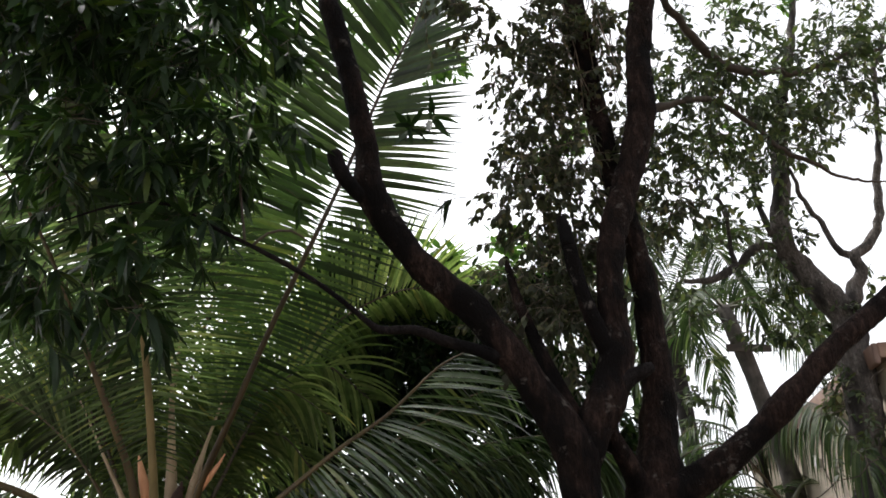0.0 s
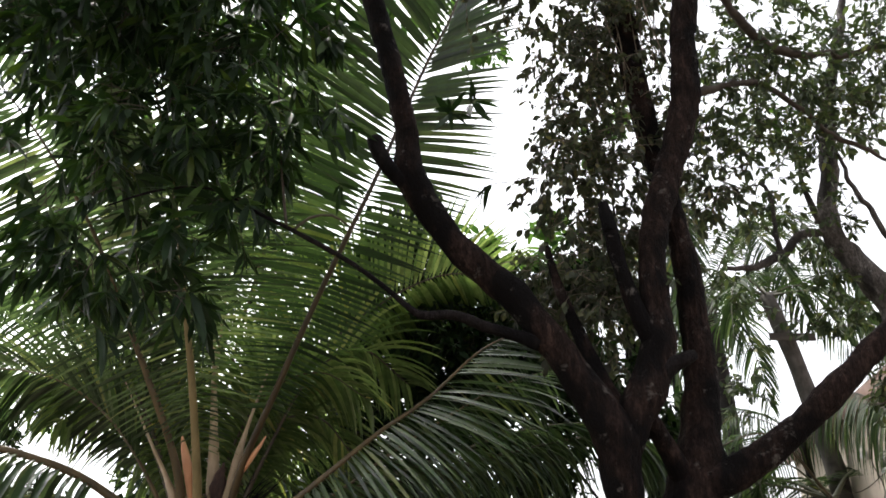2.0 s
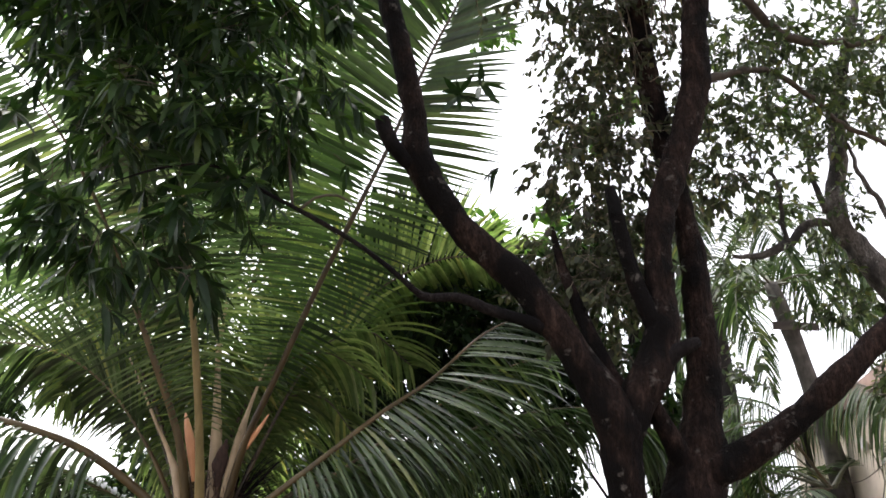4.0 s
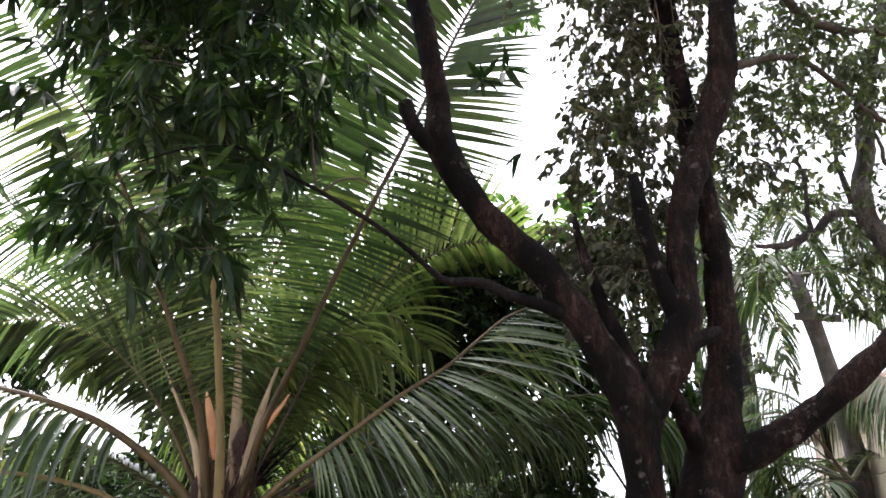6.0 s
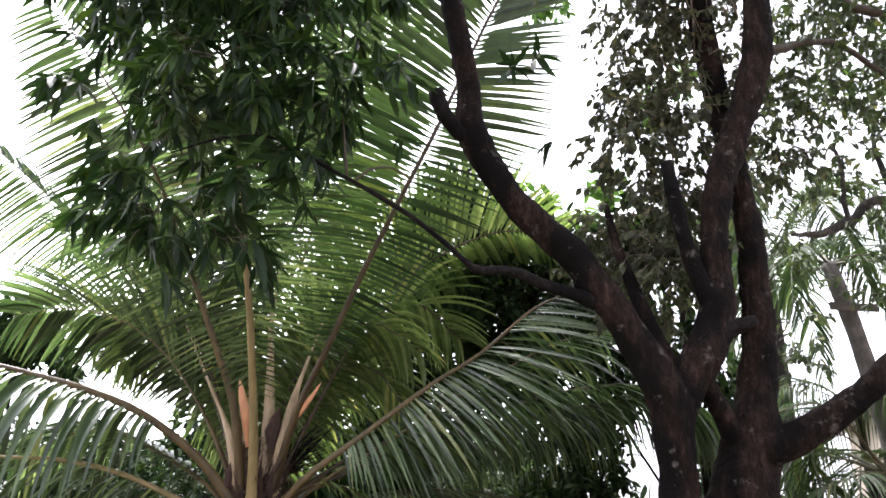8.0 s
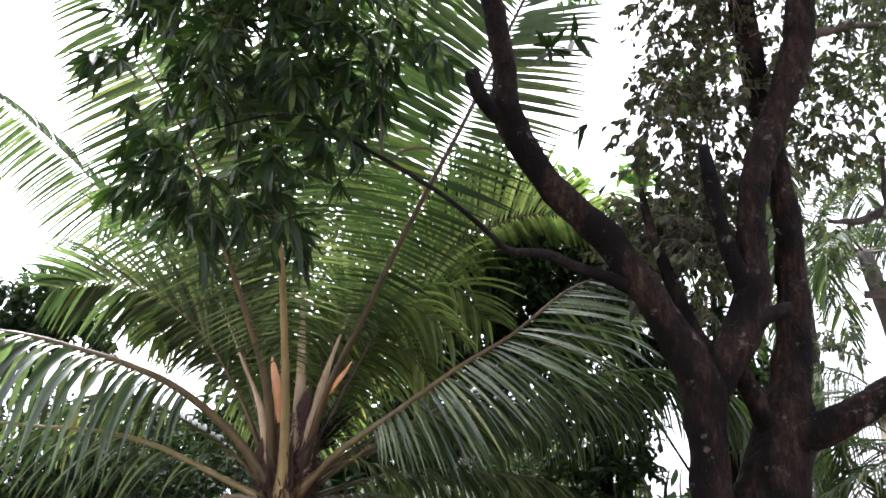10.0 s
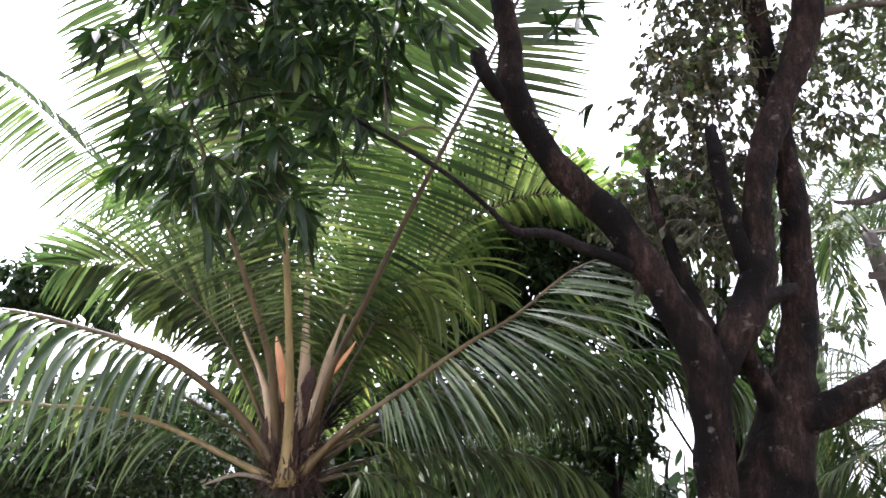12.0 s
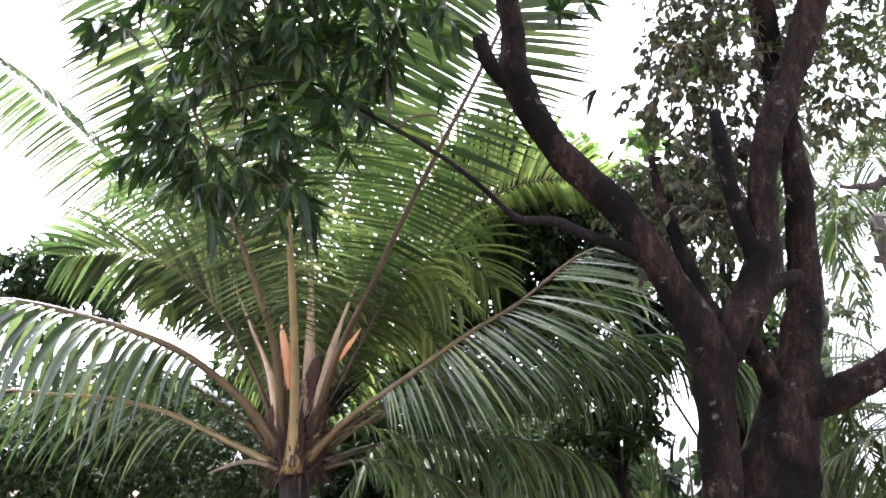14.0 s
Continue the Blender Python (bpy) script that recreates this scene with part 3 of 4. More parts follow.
tube("knot", [(2.569, 4.900, 2.766, 0.043), (2.567, 4.880, 2.689, 0.037), (2.566, 4.880, 2.636, 0.014)], BARK, tree, "", 12, 0.02, 0.15)
tube("cut_stub", [(-0.061, 4.900, 4.205, 0.066), (-0.188, 4.880, 4.317, 0.057), (-0.251, 4.860, 4.423, 0.059), (-0.278, 4.860, 4.534, 0.056)], DARK_BARK, tree, "black cut stub", 14, 0.02, 0.18)
tube("cut_stub", [(1.481, 4.950, 2.844, 0.073), (1.576, 4.920, 2.910, 0.055), (1.661, 4.900, 2.943, 0.049), (1.716, 4.900, 2.966, 0.031)], DARK_BARK, tree, "black cut stub", 14, 0.02, 0.18)
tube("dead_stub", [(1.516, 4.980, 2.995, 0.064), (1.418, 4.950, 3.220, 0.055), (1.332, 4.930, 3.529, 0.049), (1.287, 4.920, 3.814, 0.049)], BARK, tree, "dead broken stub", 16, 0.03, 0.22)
tube("charred_tip", [(1.287, 4.920, 3.814, 0.053), (1.254, 4.920, 4.032, 0.037)], DARK_BARK, tree, "black end of the dead stub", 14, 0.025, 0.25)
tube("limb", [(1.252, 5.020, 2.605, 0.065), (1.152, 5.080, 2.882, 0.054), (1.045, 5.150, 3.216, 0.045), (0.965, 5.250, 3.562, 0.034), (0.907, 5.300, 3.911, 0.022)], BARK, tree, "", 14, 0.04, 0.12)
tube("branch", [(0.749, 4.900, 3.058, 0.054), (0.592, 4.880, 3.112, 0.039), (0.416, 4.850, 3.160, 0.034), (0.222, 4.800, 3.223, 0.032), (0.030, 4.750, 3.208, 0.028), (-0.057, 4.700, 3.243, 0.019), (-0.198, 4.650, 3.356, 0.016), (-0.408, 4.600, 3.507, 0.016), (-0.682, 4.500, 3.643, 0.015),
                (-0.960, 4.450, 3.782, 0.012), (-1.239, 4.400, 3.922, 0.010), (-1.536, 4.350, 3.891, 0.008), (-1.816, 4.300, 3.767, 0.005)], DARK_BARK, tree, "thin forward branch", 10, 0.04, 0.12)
tube("branch", [(-0.789, 4.500, 3.708, 0.011), (-0.836, 4.500, 4.097, 0.007), (-0.867, 4.500, 4.497, 0.005), (-0.907, 4.500, 4.915, 0.004)], TWIG, tree, "", 6, 0.05, 0.05)
tube("branch", [(-0.752, 4.500, 3.671, 0.011), (-0.654, 4.500, 3.763, 0.009), (-0.522, 4.550, 3.801, 0.008), (-0.419, 4.600, 3.751, 0.005)], TWIG, tree, "", 6, 0.05, 0.05)
tube("branch", [(2.041, 5.100, 5.042, 0.045), (2.313, 5.200, 5.159, 0.030), (2.678, 5.400, 5.280, 0.024), (2.988, 5.500, 5.217, 0.023), (3.287, 5.600, 4.965, 0.021), (3.622, 5.700, 4.857, 0.017), (3.943, 5.800, 4.766, 0.012), (4.401, 5.900, 4.780, 0.009)], TWIG, tree, "", 8, 0.05, 0.3, crook=0.05)
tube("branch", [(2.327, 5.150, 6.485, 0.045), (2.509, 5.300, 6.133, 0.037), (2.728, 5.400, 5.811, 0.035), (3.032, 5.500, 5.674, 0.035), (3.429, 5.600, 5.709, 0.030), (3.913, 5.700, 5.838, 0.023), (4.510, 5.800, 6.108, 0.017), (5.190, 5.900, 6.364, 0.014)], TWIG, tree, "", 10, 0.05, 0.35, crook=0.06)


# ---- foliage ----
def foliage(parent, name, mat, spots, seed, size, ratio, per_twig, twig, hang=0.5, shape=lance, twig_mat=TWIG, segs=3, label="", single=0, single_mat=None, scatter=1.0, whorl=0.25):
    """Leafy twigs scattered in rounded clumps: spots are (centre, radii, number of twigs)."""
    leaves, stems, made = Bag(), Bag(), 0
    for clump, (centre, radii, count) in enumerate(spots):
        rng = random.Random(seed * 1000 + clump)
        c = Vector(centre)
        for k0 in range(count):
            if k0 % 5 == 0:
                v = Vector((rng.gauss(0, 1), rng.gauss(0, 1), rng.gauss(0, 1)))
                v = v.normalized() * rng.random() ** 0.4
                hub = c + Vector((v.x * radii[0], v.y * radii[1], v.z * radii[2])) * 1.15
                spread = rng.uniform(0.3, 0.9) * twig * scatter
            p = hub + Vector((rng.gauss(0, 1), rng.gauss(0, 1), rng.gauss(0, 1))) * spread * 0.5
            way = Vector((v.x + rng.gauss(0, 0.5), v.y + rng.gauss(0, 0.5), v.z * 0.6 + rng.gauss(-0.15, 0.4))).normalized()
            ln = twig * rng.uniform(0.6, 1.4)
            e = p + way * ln + Vector((0, 0, -0.25 * ln * hang))
            stems.add(*tube_data([(*p, 0.0035), (*((p + e) / 2 + Vector((0, 0, 0.04 * ln))), 0.0028), (*e, 0.0015)], 4, 0.2))
            n = max(3, int(per_twig * rng.uniform(0.7, 1.3)))
            for k in range(n):
                u = whorl + (1 - whorl) * (k + rng.random()) / n
                q = p.lerp(e, u)
                az = k * 2.4 + rng.uniform(-0.5, 0.5)
                s = way.orthogonal().normalized()
                w2 = way.cross(s)
                d = way * (0.3 + 0.5 * u) + (s * math.cos(az) + w2 * math.sin(az)) * 0.9 + Vector((0, 0, -hang))
                L = size * rng.uniform(0.65, 1.2)
                nn = Vector((rng.gauss(0, 0.45), rng.gauss(0, 0.45), 1))
                lv, lf = blade(q, d, nn, L, L * ratio * rng.uniform(0.8, 1.2), 0.35 * rng.random() + hang * 0.3, 0.18, segs, shape)
                if made < single and q.y < 4.75:
                    o = link("leaf", [w - q for w in lv], lf, single_mat, parent)
                    o.location = q - parent.matrix_basis.translation
                    made += 1
                else:
                    leaves.add(lv, lf)
    stems.link("twig_mass", twig_mat, parent)
    return leaves.link(name, mat, parent, label)


# last three clumps are unseen overhead leaves, added to shade the limbs
foliage(tree, "long_leaf_mass", MANGO, [
    ((-2.175, 4.600, 4.299), (0.3, 0.4, 0.35), 10), ((-1.828, 4.500, 3.888), (0.42, 0.5, 0.35), 25), ((-1.517, 4.500, 4.328), (0.6, 0.5, 0.35), 20),
    ((-0.964, 4.600, 4.477), (0.5, 0.5, 0.3), 14), ((-1.905, 4.500, 3.657), (0.36, 0.4, 0.2), 25), ((-1.664, 4.500, 3.419), (0.3, 0.3, 0.16), 16), ((-1.421, 4.450, 3.386), (0.07, 0.2, 0.26), 9), ((-1.156, 4.500, 3.937), (0.4, 0.3, 0.2), 12),
    ((-2.250, 4.600, 4.000), (0.12, 0.3, 0.2), 5), ((-1.952, 4.400, 3.247), (0.06, 0.1, 0.08), 2),
    ((-2.203, 4.400, 5.199), (0.6, 0.5, 0.4), 80), ((-1.646, 4.400, 5.383), (0.6, 0.5, 0.4), 80), ((-1.071, 4.500, 5.368), (0.5, 0.5, 0.4), 55), ((-2.312, 4.400, 5.926), (0.8, 0.5, 0.3), 63), ((-1.289, 4.400, 6.033), (0.9, 0.5, 0.3), 76),
    ((-2.217, 4.500, 4.568), (0.4, 0.5, 0.35), 15), ((-1.728, 4.500, 4.560), (0.5, 0.5, 0.35), 33), ((-1.205, 4.500, 4.638), (0.4, 0.4, 0.25), 31),
    ((0.326, 4.900, 4.764), (0.08, 0.1, 0.06), 2), ((0.726, 5.000, 4.287), (0.05, 0.1, 0.05), 1), 
    ((-2.820, 5.400, 6.126), (0.8, 0.3, 0.5), 82), ((-1.974, 5.400, 6.121), (0.8, 0.3, 0.5), 80), ((-1.117, 5.400, 6.175), (0.5, 0.3, 0.35), 28), ((-2.562, 5.400, 5.107), (0.5, 0.3, 0.4), 12), ((-1.910, 5.400, 5.095), (0.5, 0.3, 0.4), 33), ((-0.900, 4.600, 4.396), (0.28, 0.3, 0.22), 12), ((-2.380, 4.500, 5.617), (0.5, 0.4, 0.3), 46), ((-1.957, 4.900, 6.135), (0.6, 0.4, 0.25), 32), ((0.7, 4.3, 7.0), (1.7, 0.6, 0.45), 190), ((2.2, 4.4, 7.2), (1.0, 0.6, 0.45), 110),
    ((1.8, 2.8, 6.4), (1.4, 1.4, 0.5), 160)],
    11, 0.215, 0.22, 9, 0.22, 0.6, label="long dark drooping leaves", single=300, single_mat=MANGO_SINGLE, whorl=0.62)
foliage(tree, "vine_leaf_mass", VINE_LEAF, [
    ((1.294, 5.500, 5.658), (0.24, 0.3, 0.5), 170), ((1.633, 5.500, 5.712), (0.28, 0.3, 0.5), 188), ((1.128, 5.400, 4.542), (0.2, 0.2, 0.45), 144), ((1.449, 5.400, 4.684), (0.28, 0.25, 0.5), 188),
    ((1.183, 5.400, 3.797), (0.34, 0.25, 0.28), 152), ((1.345, 5.400, 3.405), (0.3, 0.25, 0.3), 135), ((0.964, 5.500, 6.310), (0.4, 0.3, 0.18), 101), ((1.992, 5.500, 6.062), (0.12, 0.2, 0.4), 68), ((0.859, 5.600, 3.575), (0.25, 0.2, 0.2), 68), ((1.890, 5.600, 4.790), (0.12, 0.2, 0.5), 96), ((2.312, 5.800, 4.736), (0.12, 0.2, 0.5), 69), ((1.585, 5.600, 4.007), (0.15, 0.2, 0.35), 78)],
    12, 0.070, 0.6, 7, 0.15, 0.75, oval, VINE, label="small drying vine leaves", scatter=1.9)
foliage(tree, "small_leaf_mass", SMALL_LEAF, [
    ((2.739, 5.700, 5.850), (0.3, 0.4, 0.4), 124), ((2.573, 5.800, 5.000), (0.3, 0.4, 0.4), 124), ((3.465, 5.900, 6.507), (0.5, 0.5, 0.2), 33), ((3.360, 5.900, 5.506), (0.4, 0.4, 0.3), 124),
    ((4.115, 6.000, 6.060), (0.45, 0.4, 0.35), 136), ((4.714, 6.000, 6.448), (0.35, 0.4, 0.35), 101), ((4.225, 6.000, 5.440), (0.35, 0.3, 0.2), 45), ((2.778, 6.200, 4.556), (0.3, 0.3, 0.25), 40), ((3.206, 6.000, 4.826), (0.2, 0.3, 0.2), 15), ((3.03, 5.5, 5.75), (0.35, 0.15, 0.14), 28), ((3.9, 5.7, 5.9), (0.4, 0.15, 0.16), 30), ((2.6, 5.35, 5.3), (0.3, 0.15, 0.14), 20), ((3.3, 5.6, 5.0), (0.3, 0.15, 0.12), 16)],
    13, 0.084, 0.5, 7, 0.18, 0.45, oval, label="small green leaves", scatter=2.0)
# sunshine on these sprays is put in as a brighter leaf green
foliage(tree, "bright_leaf_mass", BRIGHT_LEAF, [((3.179, 6.400, 5.528), (0.16, 0.2, 0.18), 12), ((3.842, 6.400, 7.066), (0.3, 0.2, 0.12), 18), ((1.518, 5.600, 4.745), (0.05, 0.1, 0.12), 5)], 15, 0.09, 0.4, 8, 0.16, 0.4, oval, label="sunlit yellow-green leaves")

vine_rng = random.Random(21)
for k in range(16):
    a = Vector((1.685, 5.350, 6.423)) + Vector((vine_rng.uniform(-0.15, 0.25), vine_rng.uniform(-0.12, 0.1), vine_rng.uniform(-0.3, 0.1)))
    b = a + Vector((vine_rng.uniform(-0.1, 0.16), vine_rng.uniform(-0.1, 0.1), -vine_rng.uniform(0.7, 1.7)))
    m = (a + b) / 2 + Vector((vine_rng.gauss(0, 0.07), vine_rng.gauss(0, 0.05), vine_rng.gauss(0, 0.1)))
    tube("vine", [(*a, 0.006), (*((a + m) / 2 + Vector((vine_rng.gauss(0, 0.03), 0, 0))), 0.006), (*m, 0.005), (*b, 0.003)], VINE, tree, "dry hanging vine", 5, 0.06, 0.1)
CB = Vector((0.977, 4.750, 1.629))
climber = thing("climbing_plant", (CB.x, CB.y, 0), "climbing plant with broad dark heart-shaped leaves against the trunk", "climbing plant")
tube("stem", [(CB.x, CB.y, 0, 0.006), (CB.x + 0.03, CB.y, CB.z * 0.5, 0.006), (0.989, 4.750, 1.630, 0.007), (0.976, 4.760, 1.876, 0.005), (0.996, 4.780, 1.971, 0.003)], TWIG, climber, "", 6, 0.06)
for dx, dz, turn in ((-0.013, 0.148, -0.5), (0.026, 0.066, 0.6), (-0.026, 0.026, -0.9), (0.000, -0.073, 0.3), (0.033, -0.158, 0.7), (-0.040, -0.172, -0.6)):
    p = Vector((0.966 + dx, 4.740, 1.815 + dz))
    lv, lf = blade(p, (turn * 0.6, -0.2, -0.8), (1.0, -0.7 * turn, 0.3), 0.11, 0.09, 0.2, 0.12, 5, oval)
    o = link("leaf", [w - p for w in lv], lf, DARK_LEAF, climber)
    o.location = p - climber.matrix_basis.translation

# ---- grey tree beside the house ----
GB = Vector((3.625, 6.200, 1.774))
GB.z = 0
grey = thing("grey_tree", GB, "grey-barked branching tree with ivy beside the house", "tree")
tube("trunk", [(GB.x + 0.1, GB.y, -0.1, 0.17), (3.668, 6.200, 1.928, 0.150), (3.706, 6.200, 2.333, 0.133), (3.803, 6.200, 2.938, 0.129), (3.857, 6.200, 3.547, 0.129), (3.800, 6.200, 3.796, 0.116), (3.643, 6.200, 4.056, 0.099), (3.487, 6.200, 4.280, 0.090), (3.505, 6.200, 4.648, 0.077), (3.600, 6.200, 5.042, 0.073), (3.732, 6.200, 5.701, 0.060), (3.989, 6.200, 6.411, 0.039), (4.324, 6.200, 7.477, 0.026)], GREY_BARK, grey, "", 18, 0.05, 0.22, crook=0.03)
tube("limb", [(3.846, 6.200, 3.596, 0.094), (4.053, 6.200, 4.044, 0.056), (4.079, 6.200, 4.254, 0.043), (4.312, 6.200, 4.436, 0.043), (4.529, 6.200, 5.082, 0.032), (4.671, 6.200, 5.688, 0.026), (4.985, 6.200, 6.609, 0.017)], GREY_BARK, grey, "", 12, 0.05, 0.25, crook=0.05)
tube("branch", [(4.072, 6.200, 4.227, 0.039), (3.939, 6.200, 4.338, 0.028), (3.811, 6.200, 4.641, 0.024), (3.718, 6.200, 5.011, 0.017), (3.674, 6.200, 5.276, 0.011)], GREY_BARK, grey, "", 10, 0.05, 0.25, crook=0.05)
tube("branch", [(3.482, 6.200, 4.323, 0.043), (3.258, 6.200, 4.329, 0.039), (2.998, 6.200, 4.152, 0.039), (2.781, 6.200, 4.044, 0.030), (2.538, 6.200, 4.046, 0.017)], GREY_BARK, grey, "", 10, 0.05, 0.25, crook=0.05)
tube("branch", [(3.381, 6.200, 4.433, 0.030), (3.339, 6.200, 4.707, 0.026), (3.348, 6.200, 4.990, 0.017)], GREY_BARK, grey, "", 8, 0.05, 0.25, crook=0.05)
tube("branch", [(3.003, 6.200, 4.178, 0.026), (3.028, 6.200, 4.550, 0.021), (2.955, 6.200, 4.828, 0.017)], GREY_BARK, grey, "", 8, 0.05, 0.25, crook=0.05)
foliage(grey, "ivy_leaf_mass", SMALL_LEAF, [
    ((2.599, 6.600, 3.222), (0.16, 0.2, 0.2), 26), ((3.200, 6.400, 3.786), (0.15, 0.2, 0.2), 18), ((3.572, 6.300, 3.664), (0.2, 0.2, 0.1), 14), ((2.641, 6.600, 3.875), (0.14, 0.2, 0.2), 20),
    ((3.456, 6.200, 4.431), (0.22, 0.25, 0.2), 36), ((3.365, 6.300, 4.053), (0.2, 0.2, 0.12), 16), ((3.695, 6.400, 3.771), (0.3, 0.3, 0.2), 26), ((3.621, 6.200, 5.159), (0.18, 0.2, 0.15), 24),
    ((3.829, 6.150, 3.015), (0.14, 0.2, 0.6), 70), ((4.344, 6.300, 4.130), (0.15, 0.2, 0.15), 10), ((3.392, 6.500, 5.523), (0.2, 0.2, 0.25), 20)], 14, 0.075, 0.5, 8, 0.15, 0.4, oval, label="small ivy leaves")

shrub = thing("bare_shrub", (GB.x - 0.35, GB.y - 0.5, 0), "thin bare twigs in front of the house wall", "shrub")
for pts in ([(3.087, 5.600, 1.908, 0.004), (3.063, 5.600, 2.275, 0.004), (3.058, 5.600, 2.663, 0.003), (3.308, 5.600, 3.106, 0.002)], [(3.497, 5.600, 2.410, 0.004), (3.192, 5.600, 2.308, 0.004), (2.925, 5.600, 2.206, 0.003), (2.672, 5.600, 2.144, 0.002)], [(3.685, 5.600, 3.071, 0.004), (3.441, 5.600, 2.933, 0.003), (3.232, 5.600, 2.776, 0.003), (2.946, 5.600, 2.627, 0.002)]):
    bent = []
    for a, b in zip(pts, pts[1:]):
        for u in (0.0, 0.35, 0.7):
            q = [c + (d - c) * u for c, d in zip(a, b)]
            bent.append((q[0] + vine_rng.gauss(0, 0.02), q[1] + vine_rng.gauss(0, 0.02), q[2] + vine_rng.gauss(0, 0.02), q[3]))
    tube("twig", bent + [pts[-1]], TWIG, shrub, "", 6, 0.04, 0.1)
foliage(shrub, "shrub_leaf_mass", SMALL_LEAF, [((3.278, 5.700, 2.435), (0.12, 0.1, 0.12), 8), ((3.486, 5.700, 2.586), (0.12, 0.1, 0.12), 8)], 91, 0.06, 0.5, 5, 0.12, 0.3, oval)

# ---- slender palm with a nailed plank, by the house ----
SB = Vector((4.480, 9.000, 1.830))
SB.z = 0
slim = thing("slender_palm", SB, "slender grey leaning palm with drooping fronds before the house", "palm tree")
TOP = Vector((4.214, 9.300, 4.896))
tube("trunk", [(SB.x, SB.y, -0.1, 0.15), (4.470, 9.000, 2.520, 0.111), (4.411, 9.050, 3.204, 0.101), (4.325, 9.100, 3.940, 0.096), (4.245, 9.200, 4.531, 0.097), (TOP.x, TOP.y, TOP.z, 0.08)], PALE_TRUNK, slim, "", 16, 0.06, 0.06)
for k, pts in enumerate(([(0.0, 0, 0), (-0.5, 0.1, 0.22), (-0.9, 0.1, 0.1), (-1.3, 0.1, -0.4)], [(0, 0, 0), (-0.4, -0.4, 0.1), (-0.7, -0.7, -0.2), (-0.85, -0.9, -0.8)], [(0, 0, 0), (0.5, 0.2, 0.2), (1.0, 0.2, 0.05), (1.4, 0.2, -0.4)],
                         [(0, 0, 0), (0.4, -0.4, -0.1), (0.7, -0.7, -0.5), (0.8, -0.9, -1.0)], [(0, 0, 0), (-0.5, 0.3, -0.2), (-1.0, 0.4, -0.6), (-1.2, 0.4, -1.2)], [(0, 0, 0), (0.1, 0.5, 0.4), (0.2, 1.2, 0.4), (0.2, 1.7, 0.0)])):
    frond(slim, [TOP + Vector(q) for q in pts], 30 + k, FAR_PALM_LEAF, longest=0.6, bare=0.1, droop=1.0, pitch=0.038, stem=0.022, width=0.028, rib=FAR_STALK)
plank = box("plank", (0.55, 0.03, 0.09), Matrix.Translation(Vector((4.270, 8.965, 4.270))) @ pose(0, 0, 0, 0, 1, 4), PLANK)
tagged(plank, "weathered grey plank nailed across the palm trunk", "plank")

# ---- far palms behind the forked tree ----
def far_palm(at, seed, label, count, reach, drop, rise=0.5, spread=(0, 6.283), girth=1.0, rib=FAR_STALK):
    p = thing("palm", (at[0], at[1], 0), label, "palm tree", "background palms")
    rng = random.Random(seed)
    top = Vector(at)
    tube("trunk", [(at[0], at[1], -0.1, 0.2 * girth), (at[0] + 0.05, at[1], at[2] * 0.5, 0.14 * girth), (*top, 0.12 * girth)], PALM_BARK, p, "", 14, 0.1, 0.08)
    for k in range(count):
        a = spread[0] + (spread[1] - spread[0]) * (k + rng.uniform(0.2, 0.8)) / count
        o = Vector((math.cos(a), math.sin(a), 0))
        up = rise * rng.uniform(0.4, 1.5)
        r = reach * rng.uniform(0.8, 1.1)
        frond(p, [top, top + o * r * 0.3 + Vector((0, 0, up)), top + o * r * 0.65 + Vector((0, 0, up * 1.15)), top + o * r * 0.92 + Vector((0, 0, up * 0.5 - drop * 0.5)), top + o * r * 1.05 + Vector((0, 0, -drop))],
              seed * 50 + k, FAR_PALM_LEAF, longest=0.8, bare=0.15, droop=0.9, pitch=0.045, stem=0.028 * girth, width=0.03, rib=rib)
    return p


blue = far_palm((4.074, 8.400, 2.400), 61, "coconut palm with drooping blue-green fronds", 4, 1.6, 1.0, 0.3, (0.3, 3.3))
frond(blue, [(4.074, 8.400, 2.400), (3.641, 8.300, 2.752), (3.290, 8.200, 2.564), (3.361, 8.100, 2.088), (3.493, 8.100, 1.641)], 311, FAR_PALM_LEAF, longest=0.8, bare=0.3, droop=0.5, pitch=0.035, width=0.028, out=(0.2, -1, 0), stem=0.016, rib=FAR_STALK)
frond(blue, [(4.074, 8.400, 2.400), (3.648, 8.500, 3.060), (3.125, 8.600, 2.997), (2.621, 8.700, 2.585), (2.398, 8.800, 2.128)], 312, FAR_PALM_LEAF, longest=0.7, bare=0.3, droop=0.8, pitch=0.035, width=0.028, stem=0.025)
frond(blue, [(4.074, 8.400, 2.400), (3.622, 8.000, 2.351), (3.065, 7.800, 2.112), (2.652, 7.700, 1.702)], 313, FAR_PALM_LEAF, longest=0.7, bare=0.2, droop=0.9, pitch=0.035, width=0.028, stem=0.025)
far_palm((0.076, 11.000, 1.419), 62, "coconut palm behind the young one", 10, 2.6, 1.0, 0.8)
far_palm((4.475, 12.000, 5.736), 63, "tall palm behind the forked tree", 10, 2.6, 1.2, 0.7)
low = far_palm((4.621, 10.000, 3.243), 64, "low palm with hanging fronds before the house wall", 3, 1.3, 0.6, 0.3, (0.4, 2.7), 0.4, TWIG)
